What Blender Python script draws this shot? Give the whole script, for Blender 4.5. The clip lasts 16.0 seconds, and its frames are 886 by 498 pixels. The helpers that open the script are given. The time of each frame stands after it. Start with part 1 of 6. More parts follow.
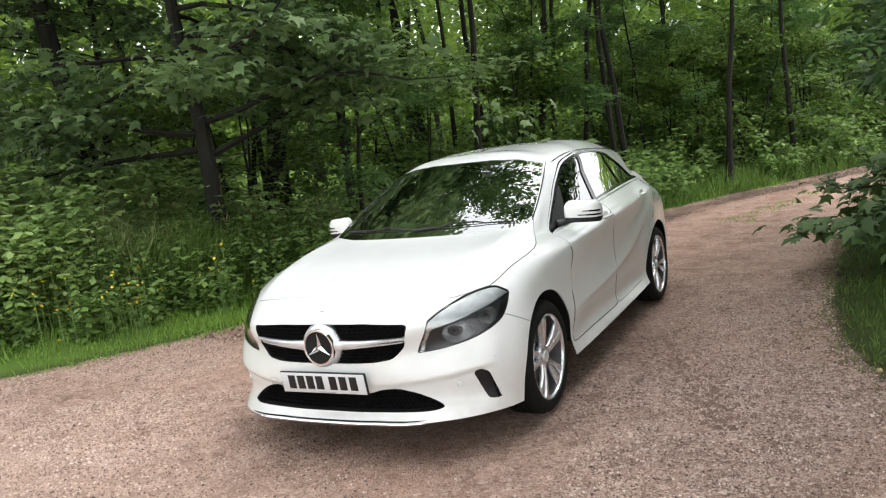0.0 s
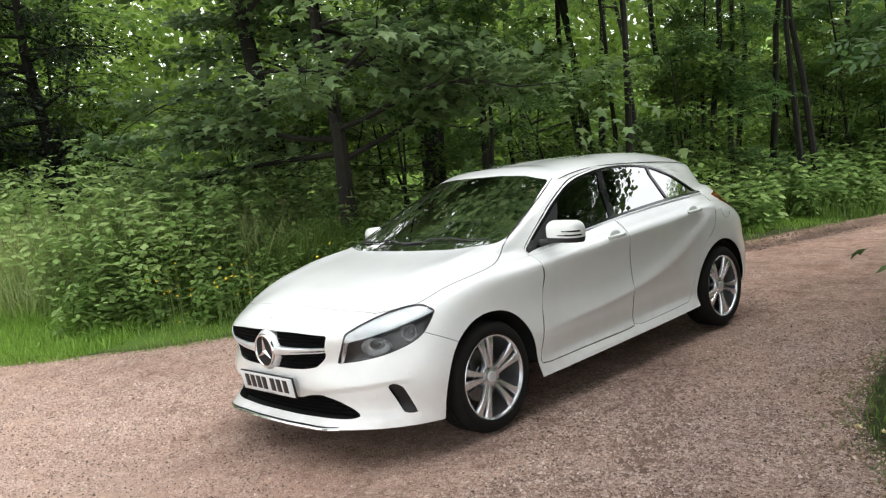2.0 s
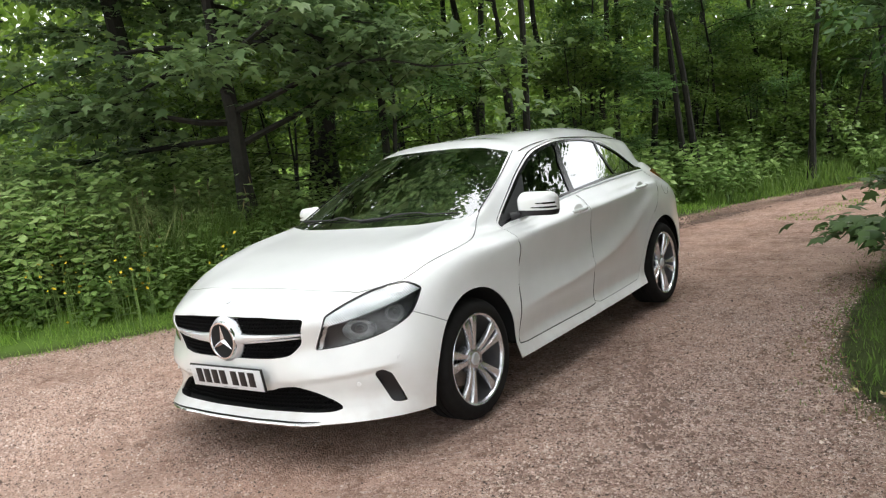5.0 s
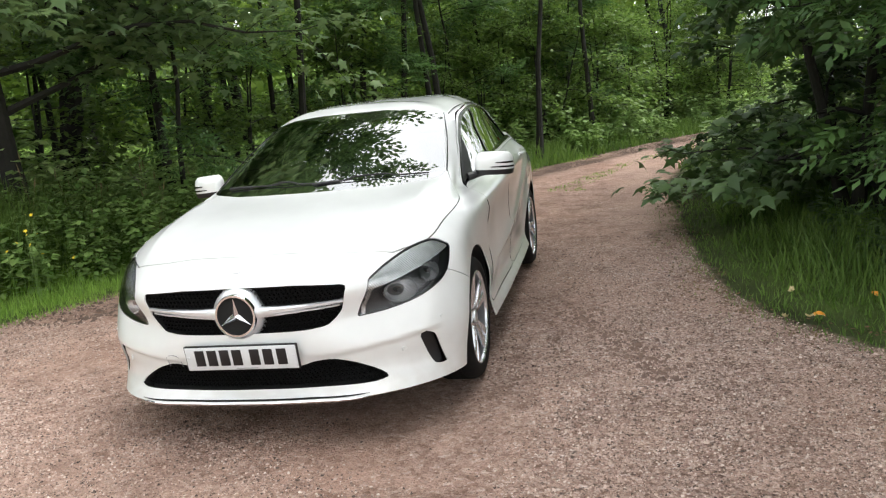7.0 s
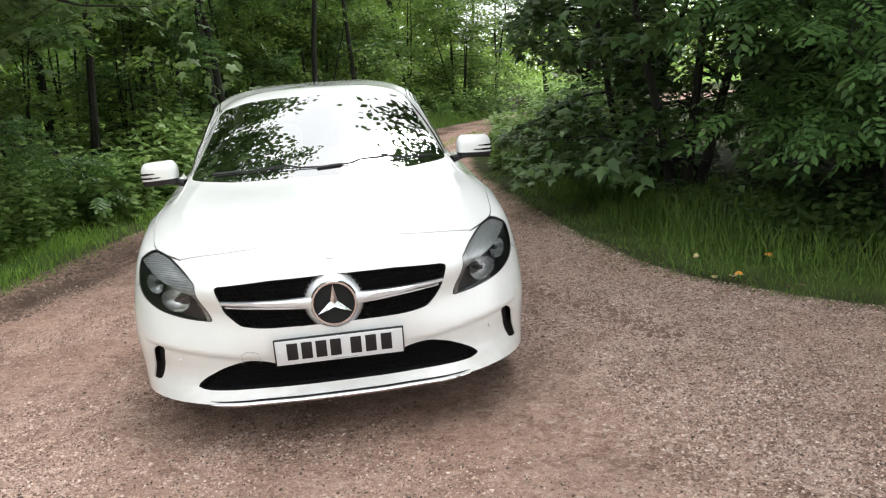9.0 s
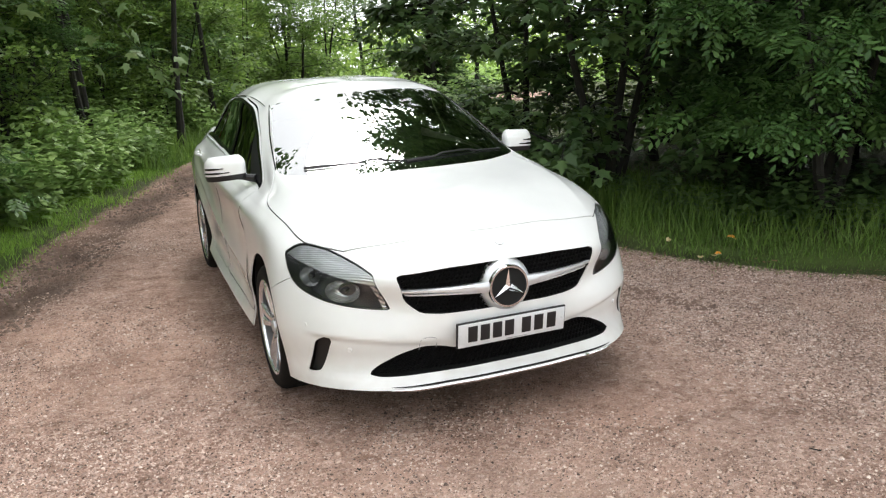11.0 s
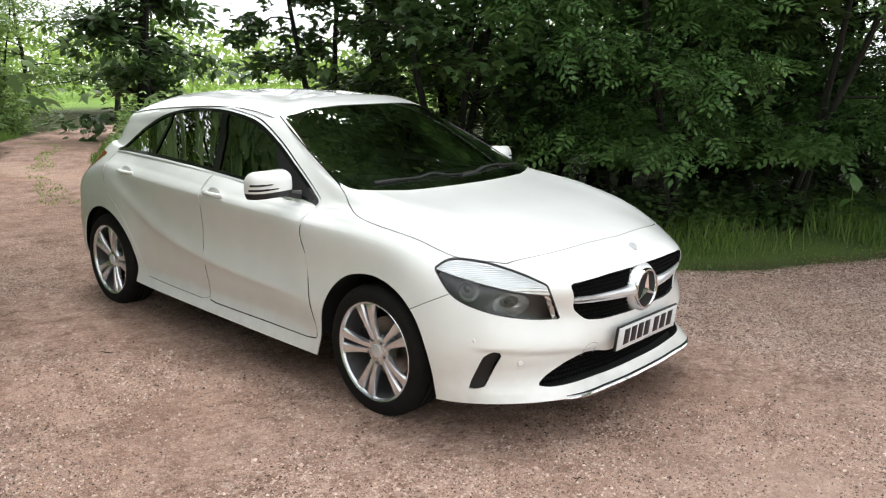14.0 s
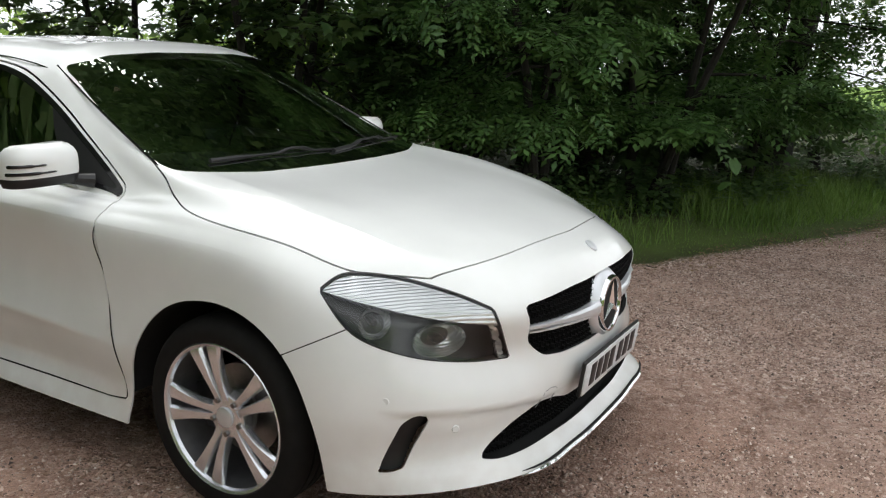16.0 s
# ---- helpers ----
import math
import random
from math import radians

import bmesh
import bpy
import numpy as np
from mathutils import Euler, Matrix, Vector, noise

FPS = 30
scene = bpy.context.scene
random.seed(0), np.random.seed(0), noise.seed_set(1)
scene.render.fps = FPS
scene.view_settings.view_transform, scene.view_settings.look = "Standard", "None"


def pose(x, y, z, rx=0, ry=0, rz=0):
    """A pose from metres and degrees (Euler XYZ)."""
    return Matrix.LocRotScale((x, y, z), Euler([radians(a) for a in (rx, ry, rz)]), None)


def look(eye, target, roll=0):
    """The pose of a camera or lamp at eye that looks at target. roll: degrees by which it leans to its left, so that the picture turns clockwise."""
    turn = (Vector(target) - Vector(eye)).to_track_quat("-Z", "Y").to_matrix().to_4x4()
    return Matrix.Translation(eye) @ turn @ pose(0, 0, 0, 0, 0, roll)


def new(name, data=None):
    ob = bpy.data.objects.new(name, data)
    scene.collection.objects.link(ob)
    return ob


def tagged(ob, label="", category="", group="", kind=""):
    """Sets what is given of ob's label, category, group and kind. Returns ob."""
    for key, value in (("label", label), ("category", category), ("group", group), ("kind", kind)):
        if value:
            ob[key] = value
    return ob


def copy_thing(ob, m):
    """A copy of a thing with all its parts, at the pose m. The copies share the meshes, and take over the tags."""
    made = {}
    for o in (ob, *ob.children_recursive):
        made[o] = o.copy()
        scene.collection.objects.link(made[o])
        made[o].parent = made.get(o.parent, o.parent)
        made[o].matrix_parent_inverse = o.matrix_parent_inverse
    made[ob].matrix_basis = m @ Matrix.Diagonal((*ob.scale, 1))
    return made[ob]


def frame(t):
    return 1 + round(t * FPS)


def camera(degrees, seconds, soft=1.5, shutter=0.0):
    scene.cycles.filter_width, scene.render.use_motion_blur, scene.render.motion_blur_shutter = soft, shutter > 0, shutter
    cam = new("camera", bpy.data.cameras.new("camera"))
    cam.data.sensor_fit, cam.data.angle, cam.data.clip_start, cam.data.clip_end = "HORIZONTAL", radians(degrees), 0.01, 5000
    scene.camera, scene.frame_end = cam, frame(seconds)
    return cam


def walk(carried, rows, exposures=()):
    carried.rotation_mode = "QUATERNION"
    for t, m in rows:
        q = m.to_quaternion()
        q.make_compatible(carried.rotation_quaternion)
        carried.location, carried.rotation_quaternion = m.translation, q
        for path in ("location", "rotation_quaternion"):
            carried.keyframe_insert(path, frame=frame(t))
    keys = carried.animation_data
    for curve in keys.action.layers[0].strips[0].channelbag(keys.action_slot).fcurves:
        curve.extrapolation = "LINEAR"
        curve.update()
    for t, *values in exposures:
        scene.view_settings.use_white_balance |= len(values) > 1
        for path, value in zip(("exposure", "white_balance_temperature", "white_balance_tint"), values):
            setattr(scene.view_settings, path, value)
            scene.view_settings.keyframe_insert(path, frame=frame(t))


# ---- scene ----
cam = camera(56.4, 16.0, soft=1.2)
METRES, EYE, TILT, LEAN, TURN = 11.719, 1.5, 0.0, 0.0, 0.0
PATH = [
    (0, (2.561, -4.138, 1.553), (1.603, -2.402, 1.291), -6.0),
    (0.5, (2.982, -3.918, 1.56), (1.893, -2.259, 1.308), -6.0),
    (1, (3.348, -3.696, 1.573), (2.12, -2.136, 1.334), -5.9),
    (1.5, (3.644, -3.425, 1.542), (2.28, -1.979, 1.317), -5.8),
    (2, (3.981, -3.22, 1.536), (2.534, -1.857, 1.319), -5.7),
    (2.5, (4.192, -3.006, 1.528), (2.692, -1.7, 1.317), -5.7),
    (3, (4.279, -2.87, 1.515), (2.746, -1.603, 1.304), -5.7),
    (3.5, (4.236, -2.937, 1.504), (2.725, -1.645, 1.287), -5.9),
    (3.7, (4.146, -3.005, 1.492), (2.666, -1.677, 1.27), -5.9),
    (5.8, (2.621, -3.671, 1.402), (1.703, -1.919, 1.108), -5.5),
    (6, (2.476, -3.759, 1.431), (1.637, -1.97, 1.123), -5.4),
    (6.5, (2.103, -3.946, 1.432), (1.465, -2.079, 1.106), -5.3),
    (7, (1.685, -4.01, 1.404), (1.222, -2.097, 1.053), -4.9),
    (7.5, (1.263, -4.106, 1.411), (0.973, -2.16, 1.053), -4.9),
    (8, (0.884, -4.125, 1.42), (0.783, -2.164, 1.04), -4.6),
    (8.5, (0.453, -4.126, 1.451), (0.541, -2.168, 1.054), -4.2),
    (8.7, (0.279, -4.143, 1.453), (0.437, -2.191, 1.048), -3.9),
    (10.8, (-1.367, -4.031, 1.521), (-0.674, -2.207, 1.081), -2.3),
    (11, (-1.537, -3.954, 1.526), (-0.802, -2.147, 1.085), -2.2),
    (11.5, (-1.892, -3.821, 1.52), (-1.045, -2.063, 1.08), -1.9),
    (12, (-2.217, -3.594, 1.515), (-1.235, -1.911, 1.063), -1.5),
    (12.5, (-2.614, -3.369, 1.492), (-1.503, -1.763, 1.058), -1.0),
    (13, (-2.878, -3.114, 1.464), (-1.657, -1.583, 1.059), -0.5),
    (13.5, (-3.108, -2.912, 1.484), (-1.797, -1.454, 1.088), -0.3),
    (14, (-3.278, -2.747, 1.498), (-1.859, -1.394, 1.103), 0.1),
    (14.5, (-3.324, -2.474, 1.452), (-1.784, -1.261, 1.056), 0.5),
    (15, (-3.218, -2.141, 1.404), (-1.594, -1.044, 1.006), 0.8),
    (15.5, (-2.943, -1.911, 1.379), (-1.271, -0.89, 0.978), 1.1),
    (16, (-2.527, -1.754, 1.298), (-0.842, -0.757, 0.89), 1.0),
]
walk(cam, [(t, look(eye, target, roll)) for t, eye, target, roll in PATH], [(0, 0.76), (6, 0.74), (8, 0.68), (12, 0.64), (14, 0.66), (15, 0.48), (16, 0.17)])

# ---------------------------------------------------------------- world, sun
SUN_EL, SUN_AZ = 64.0, 50.0
world = bpy.data.worlds.new("overcast_sky")
scene.world = world
world.use_nodes = True
wn = world.node_tree
wn.nodes.clear()
w_out = wn.nodes.new("ShaderNodeOutputWorld")
w_bg = wn.nodes.new("ShaderNodeBackground")
w_sky = wn.nodes.new("ShaderNodeTexSky")
w_sky.sky_type = "NISHITA"
w_sky.sun_disc = False
w_sky.sun_elevation, w_sky.sun_rotation = radians(SUN_EL), radians(SUN_AZ)
w_sky.dust_density, w_sky.air_density, w_sky.ozone_density = 4.0, 1.0, 1.0
w_hsv = wn.nodes.new("ShaderNodeHueSaturation")
w_hsv.inputs["Saturation"].default_value = 0.25
w_bg.inputs["Strength"].default_value = 0.15
wn.links.new(w_sky.outputs[0], w_hsv.inputs["Color"])
# a thin even cloud layer over the clear sky
w_tc, w_cloud, w_ramp, w_mix = wn.nodes.new("ShaderNodeTexCoord"), wn.nodes.new("ShaderNodeTexNoise"), wn.nodes.new("ShaderNodeValToRGB"), wn.nodes.new("ShaderNodeMixRGB")
w_cloud.inputs["Scale"].default_value, w_cloud.inputs["Detail"].default_value = 2.2, 6
wn.links.new(w_tc.outputs["Generated"], w_cloud.inputs["Vector"])
w_ramp.color_ramp.elements[0].position, w_ramp.color_ramp.elements[0].color = 0.3, (7.4, 7.8, 8.2, 1)
w_ramp.color_ramp.elements[1].position, w_ramp.color_ramp.elements[1].color = 0.7, (11.4, 11.6, 11.8, 1)
w_mix.inputs[0].default_value = 0.8
wn.links.new(w_cloud.outputs["Fac"], w_ramp.inputs[0])
wn.links.new(w_hsv.outputs[0], w_mix.inputs[1])
wn.links.new(w_ramp.outputs[0], w_mix.inputs[2])
wn.links.new(w_mix.outputs[0], w_bg.inputs[0])
wn.links.new(w_bg.outputs[0], w_out.inputs[0])
sun_data = bpy.data.lights.new("sun", "SUN")
sun_data.energy, sun_data.angle, sun_data.color = 2.0, radians(36), (1.0, 0.975, 0.94)
sun = new("sun", sun_data)
sd = Vector((math.sin(radians(SUN_AZ)) * math.cos(radians(SUN_EL)), math.cos(radians(SUN_AZ)) * math.cos(radians(SUN_EL)), math.sin(radians(SUN_EL))))
sun.matrix_world = look(sd * 40, (0, 0, 0))

# ---------------------------------------------------------------- materials


def material(name):
    m = bpy.data.materials.new(name)
    m.use_nodes = True
    m.node_tree.nodes.clear()
    return m, m.node_tree.nodes, m.node_tree.links


def ramp(nodes, stops):
    r = nodes.new("ShaderNodeValToRGB")
    el = r.color_ramp.elements
    while len(el) < len(stops):
        el.new(0.5)
    for e, (p, c) in zip(el, stops):
        e.position, e.color = p, (*c, 1.0)
    return r


def plain(name, color, rough=0.5, metal=0.0, vary=0.15, scale=30.0, bump=0.0, coat=0.0, spec=0.5):
    """A surface with grain at two scales."""
    m, n, l = material(name)
    out, b = n.new("ShaderNodeOutputMaterial"), n.new("ShaderNodeBsdfPrincipled")
    tc = n.new("ShaderNodeTexCoord")
    n1, n2 = n.new("ShaderNodeTexNoise"), n.new("ShaderNodeTexNoise")
    n1.inputs["Scale"].default_value, n2.inputs["Scale"].default_value = scale, scale * 0.12
    n1.inputs["Detail"].default_value, n2.inputs["Detail"].default_value = 5, 3
    l.new(tc.outputs["Object"], n1.inputs["Vector"])
    l.new(tc.outputs["Object"], n2.inputs["Vector"])
    mx = n.new("ShaderNodeMath")
    mx.operation = "ADD"
    l.new(n1.outputs["Fac"], mx.inputs[0])
    l.new(n2.outputs["Fac"], mx.inputs[1])
    hv = n.new("ShaderNodeMapRange")
    hv.inputs["From Min"].default_value, hv.inputs["From Max"].default_value = 0.6, 1.4
    lo = [max(0, c * (1 - vary)) for c in color]
    hi = [min(1, c * (1 + vary)) for c in color]
    r = ramp(n, [(0, lo), (1, hi)])
    l.new(mx.outputs[0], hv.inputs["Value"])
    l.new(hv.outputs[0], r.inputs[0])
    l.new(r.outputs[0], b.inputs["Base Color"])
    b.inputs["Roughness"].default_value, b.inputs["Metallic"].default_value = rough, metal
    b.inputs["Coat Weight"].default_value, b.inputs["Coat Roughness"].default_value = coat, 0.04
    b.inputs["Specular IOR Level"].default_value = spec
    if bump:
        bp = n.new("ShaderNodeBump")
        bp.inputs["Strength"].default_value, bp.inputs["Distance"].default_value = 0.6, bump
        l.new(n1.outputs["Fac"], bp.inputs["Height"])
        l.new(bp.outputs[0], b.inputs["Normal"])
    l.new(b.outputs[0], out.inputs[0])
    return m


def leaf_material(name, dark, light, trans=0.35, rough=0.45):
    m, n, l = material(name)
    out, b, t = n.new("ShaderNodeOutputMaterial"), n.new("ShaderNodeBsdfPrincipled"), n.new("ShaderNodeBsdfTranslucent")
    geo, tc, no = n.new("ShaderNodeNewGeometry"), n.new("ShaderNodeTexCoord"), n.new("ShaderNodeTexNoise")
    no.inputs["Scale"].default_value = 0.9
    l.new(tc.outputs["Object"], no.inputs["Vector"])
    ad = n.new("ShaderNodeMath")
    ad.operation = "MULTIPLY_ADD"
    ad.inputs[1].default_value, ad.inputs[2].default_value = 0.55, -0.05
    l.new(geo.outputs["Random Per Island"], ad.inputs[0])
    ad2 = n.new("ShaderNodeMath")
    ad2.operation = "ADD"
    l.new(ad.outputs[0], ad2.inputs[0])
    l.new(no.outputs["Fac"], ad2.inputs[1])
    mid = [(a + c) / 2 for a, c in zip(dark, light)]
    r = ramp(n, [(0.3, dark), (0.65, mid), (1.0, light)])
    l.new(ad2.outputs[0], r.inputs[0])
    l.new(r.outputs[0], b.inputs["Base Color"])
    l.new(r.outputs[0], t.inputs["Color"])
    b.inputs["Roughness"].default_value = rough
    b.inputs["Specular IOR Level"].default_value = 0.35
    mx = n.new("ShaderNodeMixShader")
    mx.inputs[0].default_value = trans
    l.new(b.outputs[0], mx.inputs[1])
    l.new(t.outputs[0], mx.inputs[2])
    l.new(mx.outputs[0], out.inputs[0])
    return m


def glass_material(name, tint, rough=0.0, mixed=0.12):
    """A thin pane: tinted see-through with a glossy reflection by angle."""
    m, n, l = material(name)
    out, tr, gl, fr, mx = (n.new("ShaderNodeOutputMaterial"), n.new("ShaderNodeBsdfTransparent"), n.new("ShaderNodeBsdfGlossy"),
                           n.new("ShaderNodeFresnel"), n.new("ShaderNodeMixShader"))
    tr.inputs["Color"].default_value = (*tint, 1)
    gl.inputs["Roughness"].default_value = rough
    fr.inputs["IOR"].default_value = 1.52
    ad = n.new("ShaderNodeMath")
    ad.operation = "MULTIPLY_ADD"
    ad.use_clamp = True
    ad.inputs[1].default_value, ad.inputs[2].default_value = 1.6, mixed
    l.new(fr.outputs[0], ad.inputs[0])
    l.new(ad.outputs[0], mx.inputs[0])
    l.new(tr.outputs[0], mx.inputs[1])
    l.new(gl.outputs[0], mx.inputs[2])
    l.new(mx.outputs[0], out.inputs[0])
    return m


def paint_material():
    m, n, l = material("white_car_paint")
    out, b, tc, no = n.new("ShaderNodeOutputMaterial"), n.new("ShaderNodeBsdfPrincipled"), n.new("ShaderNodeTexCoord"), n.new("ShaderNodeTexNoise")
    no.inputs["Scale"].default_value, no.inputs["Detail"].default_value = 6.0, 6
    l.new(tc.outputs["Object"], no.inputs["Vector"])
    r = ramp(n, [(0.3, (0.82, 0.835, 0.825)), (0.7, (0.865, 0.88, 0.87))])
    l.new(no.outputs["Fac"], r.inputs[0])
    # road dust on the lowest panels
    sep, mp, dn = n.new("ShaderNodeSeparateXYZ"), n.new("ShaderNodeMapRange"), n.new("ShaderNodeTexNoise")
    l.new(tc.outputs["Object"], sep.inputs[0])
    mp.inputs["From Min"].default_value, mp.inputs["From Max"].default_value = 0.42, 0.2
    mp.inputs["To Max"].default_value = 0.5
    l.new(sep.outputs["Z"], mp.inputs["Value"])
    dn.inputs["Scale"].default_value, dn.inputs["Detail"].default_value = 14, 8
    l.new(tc.outputs["Object"], dn.inputs["Vector"])
    mu = n.new("ShaderNodeMath")
    mu.operation = "MULTIPLY"
    l.new(mp.outputs[0], mu.inputs[0])
    l.new(dn.outputs["Fac"], mu.inputs[1])
    mx = n.new("ShaderNodeMixRGB")
    mx.inputs[2].default_value = (0.45, 0.36, 0.29, 1)
    l.new(mu.outputs[0], mx.inputs[0])
    l.new(r.outputs[0], mx.inputs[1])
    l.new(mx.outputs[0], b.inputs["Base Color"])
    b.inputs["Roughness"].default_value = 0.35
    b.inputs["Coat Weight"].default_value, b.inputs["Coat Roughness"].default_value = 1.0, 0.06
    l.new(b.outputs[0], out.inputs[0])
    return m


def stone_material(name):
    """Crushed stone: every piece its own tone, from dark brown to pale pinkish grey."""
    m, n, l = material(name)
    out, b, geo, tc, no = n.new("ShaderNodeOutputMaterial"), n.new("ShaderNodeBsdfPrincipled"), n.new("ShaderNodeNewGeometry"), n.new("ShaderNodeTexCoord"), n.new("ShaderNodeTexNoise")
    r = ramp(n, [(0.0, (0.075, 0.052, 0.043)), (0.26, (0.25, 0.175, 0.143)), (0.58, (0.50, 0.365, 0.305)), (0.88, (0.66, 0.515, 0.44)), (1.0, (0.76, 0.655, 0.585))])
    l.new(geo.outputs["Random Per Island"], r.inputs[0])
    no.inputs["Scale"].default_value, no.inputs["Detail"].default_value = 2.0, 6
    l.new(tc.outputs["Object"], no.inputs["Vector"])
    t = ramp(n, [(0.35, (0.86, 0.80, 0.76)), (0.65, (1.0, 1.0, 1.0))])
    l.new(no.outputs["Fac"], t.inputs[0])
    mu = n.new("ShaderNodeMixRGB")
    mu.blend_type = "MULTIPLY"
    mu.inputs[0].default_value = 1.0
    l.new(r.outputs[0], mu.inputs[1])
    l.new(t.outputs[0], mu.inputs[2])
    l.new(mu.outputs[0], b.inputs["Base Color"])
    b.inputs["Roughness"].default_value, b.inputs["Specular IOR Level"].default_value = 0.8, 0.3
    l.new(b.outputs[0], out.inputs[0])
    return m


def ribbed_material(name):
    """Bright silvered plastic with fine moulded ribs."""
    m, n, l = material(name)
    out, b, tc, w, no = n.new("ShaderNodeOutputMaterial"), n.new("ShaderNodeBsdfPrincipled"), n.new("ShaderNodeTexCoord"), n.new("ShaderNodeTexWave"), n.new("ShaderNodeTexNoise")
    w.bands_direction = "DIAGONAL"
    w.inputs["Scale"].default_value, w.inputs["Distortion"].default_value = 38.0, 1.2
    no.inputs["Scale"].default_value = 25
    l.new(tc.outputs["Object"], w.inputs["Vector"])
    l.new(tc.outputs["Object"], no.inputs["Vector"])
    r = ramp(n, [(0.3, (0.74, 0.75, 0.76)), (0.7, (0.93, 0.94, 0.95))])
    l.new(no.outputs["Fac"], r.inputs[0])
    l.new(r.outputs[0], b.inputs["Base Color"])
    b.inputs["Metallic"].default_value, b.inputs["Roughness"].default_value = 0.7, 0.16
    bp = n.new("ShaderNodeBump")
    bp.inputs["Strength"].default_value, bp.inputs["Distance"].default_value = 0.45, 0.003
    l.new(w.outputs["Fac"], bp.inputs["Height"])
    l.new(bp.outputs[0], b.inputs["Normal"])
    l.new(b.outputs[0], out.inputs[0])
    return m


def ground_material():
    """Pinkish gravel on the track, dark soil and short turf off it, by the mesh's 'track' value."""
    m, n, l = material("gravel_and_soil")
    out, b, tc = n.new("ShaderNodeOutputMaterial"), n.new("ShaderNodeBsdfPrincipled"), n.new("ShaderNodeTexCoord")

    def noise_at(scale, detail=6, rough=0.6):
        t = n.new("ShaderNodeTexNoise")
        t.inputs["Scale"].default_value, t.inputs["Detail"].default_value, t.inputs["Roughness"].default_value = scale, detail, rough
        l.new(tc.outputs["Object"], t.inputs["Vector"])
        return t

    warp = noise_at(30, 3)
    wv = n.new("ShaderNodeMixRGB")
    wv.inputs[0].default_value = 0.02
    l.new(tc.outputs["Object"], wv.inputs[1])
    l.new(warp.outputs["Color"], wv.inputs[2])

    def cells(scale):
        t = n.new("ShaderNodeTexVoronoi")
        t.inputs["Scale"].default_value = scale
        l.new(wv.outputs[0], t.inputs["Vector"])
        q = n.new("ShaderNodeSeparateColor")
        l.new(t.outputs["Color"], q.inputs[0])
        return t, q

    v, sepc = cells(44)
    v2, sep2 = cells(95)
    stone = ramp(n, [(0.0, (0.11, 0.072, 0.060)), (0.3, (0.31, 0.208, 0.175)), (0.62, (0.48, 0.352, 0.304)), (0.86, (0.60, 0.48, 0.43)), (1.0, (0.70, 0.62, 0.58))])
    l.new(sepc.outputs[0], stone.inputs[0])
    stone2 = ramp(n, [(0.0, (0.14, 0.089, 0.072)), (0.4, (0.37, 0.25, 0.21)), (0.85, (0.52, 0.39, 0.338)), (1.0, (0.68, 0.59, 0.55))])
    l.new(sep2.outputs[0], stone2.inputs[0])
    pick = n.new("ShaderNodeMixRGB")
    grain = ramp(n, [(0.42, (0, 0, 0)), (0.58, (1, 1, 1))])
    l.new(noise_at(22, 4).outputs["Fac"], grain.inputs[0])
    l.new(grain.outputs[0], pick.inputs[0])
    l.new(stone.outputs[0], pick.inputs[1])
    l.new(stone2.outputs[0], pick.inputs[2])
    dust = ramp(n, [(0.3, (0.32, 0.192, 0.142)), (0.5, (0.49, 0.315, 0.243)), (0.72, (0.60, 0.415, 0.335))])
    l.new(noise_at(1.6, 10, 0.7).outputs["Fac"], dust.inputs[0])
    wear = ramp(n, [(0.36, (0.04,) * 3), (0.54, (0.40,) * 3), (0.70, (0.85,) * 3)])
    l.new(noise_at(0.55, 7, 0.65).outputs["Fac"], wear.inputs[0])
    grit = n.new("ShaderNodeAttribute")
    grit.attribute_name = "grit"
    less = n.new("ShaderNodeMath")
    less.operation = "MULTIPLY_ADD"
    less.inputs[1].default_value, less.inputs[2].default_value = -0.55, 0.40
    l.new(grit.outputs["Fac"], less.inputs[0])
    dusty = n.new("ShaderNodeMath")
    dusty.use_clamp = True
    grain_cap = n.new("ShaderNodeMath")
    grain_cap.operation = "MULTIPLY"
    grain_cap.inputs[1].default_value = 0.72
    l.new(wear.outputs[0], dusty.inputs[0])
    l.new(less.outputs[0], dusty.inputs[1])
    fine = n.new("ShaderNodeMixRGB")
    l.new(dusty.outputs[0], grain_cap.inputs[0])
    l.new(grain_cap.outputs[0], fine.inputs[0])
    l.new(pick.outputs[0], fine.inputs[1])
    l.new(dust.outputs[0], fine.inputs[2])
    damp = ramp(n, [(0.30, (0.62, 0.58, 0.56)), (0.55, (1.0, 1.0, 1.0))])
    l.new(noise_at(2.3, 8, 0.7).outputs["Fac"], damp.inputs[0])
    mul = n.new("ShaderNodeMixRGB")
    mul.blend_type = "MULTIPLY"
    mul.inputs[0].default_value = 1.0
    l.new(fine.outputs[0], mul.inputs[1])
    l.new(damp.outputs[0], mul.inputs[2])
    patch = ramp(n, [(0.34, (0.66, 0.60, 0.56)), (0.48, (1.0, 1.0, 1.0)), (0.72, (1.13, 1.12, 1.11))])
    l.new(noise_at(7.5, 9, 0.72).outputs["Fac"], patch.inputs[0])
    mul2 = n.new("ShaderNodeMixRGB")
    mul2.blend_type = "MULTIPLY"
    mul2.inputs[0].default_value = 1.0
    l.new(mul.outputs[0], mul2.inputs[1])
    l.new(patch.outputs[0], mul2.inputs[2])
    speck = ramp(n, [(0.30, (0.66, 0.63, 0.61)), (0.5, (1.12, 1.10, 1.08)), (0.70, (1.50, 1.47, 1.44))])
    l.new(noise_at(150, 5, 0.75).outputs["Fac"], speck.inputs[0])
    mul3 = n.new("ShaderNodeMixRGB")
    mul3.blend_type = "MULTIPLY"
    mul3.inputs[0].default_value = 1.0
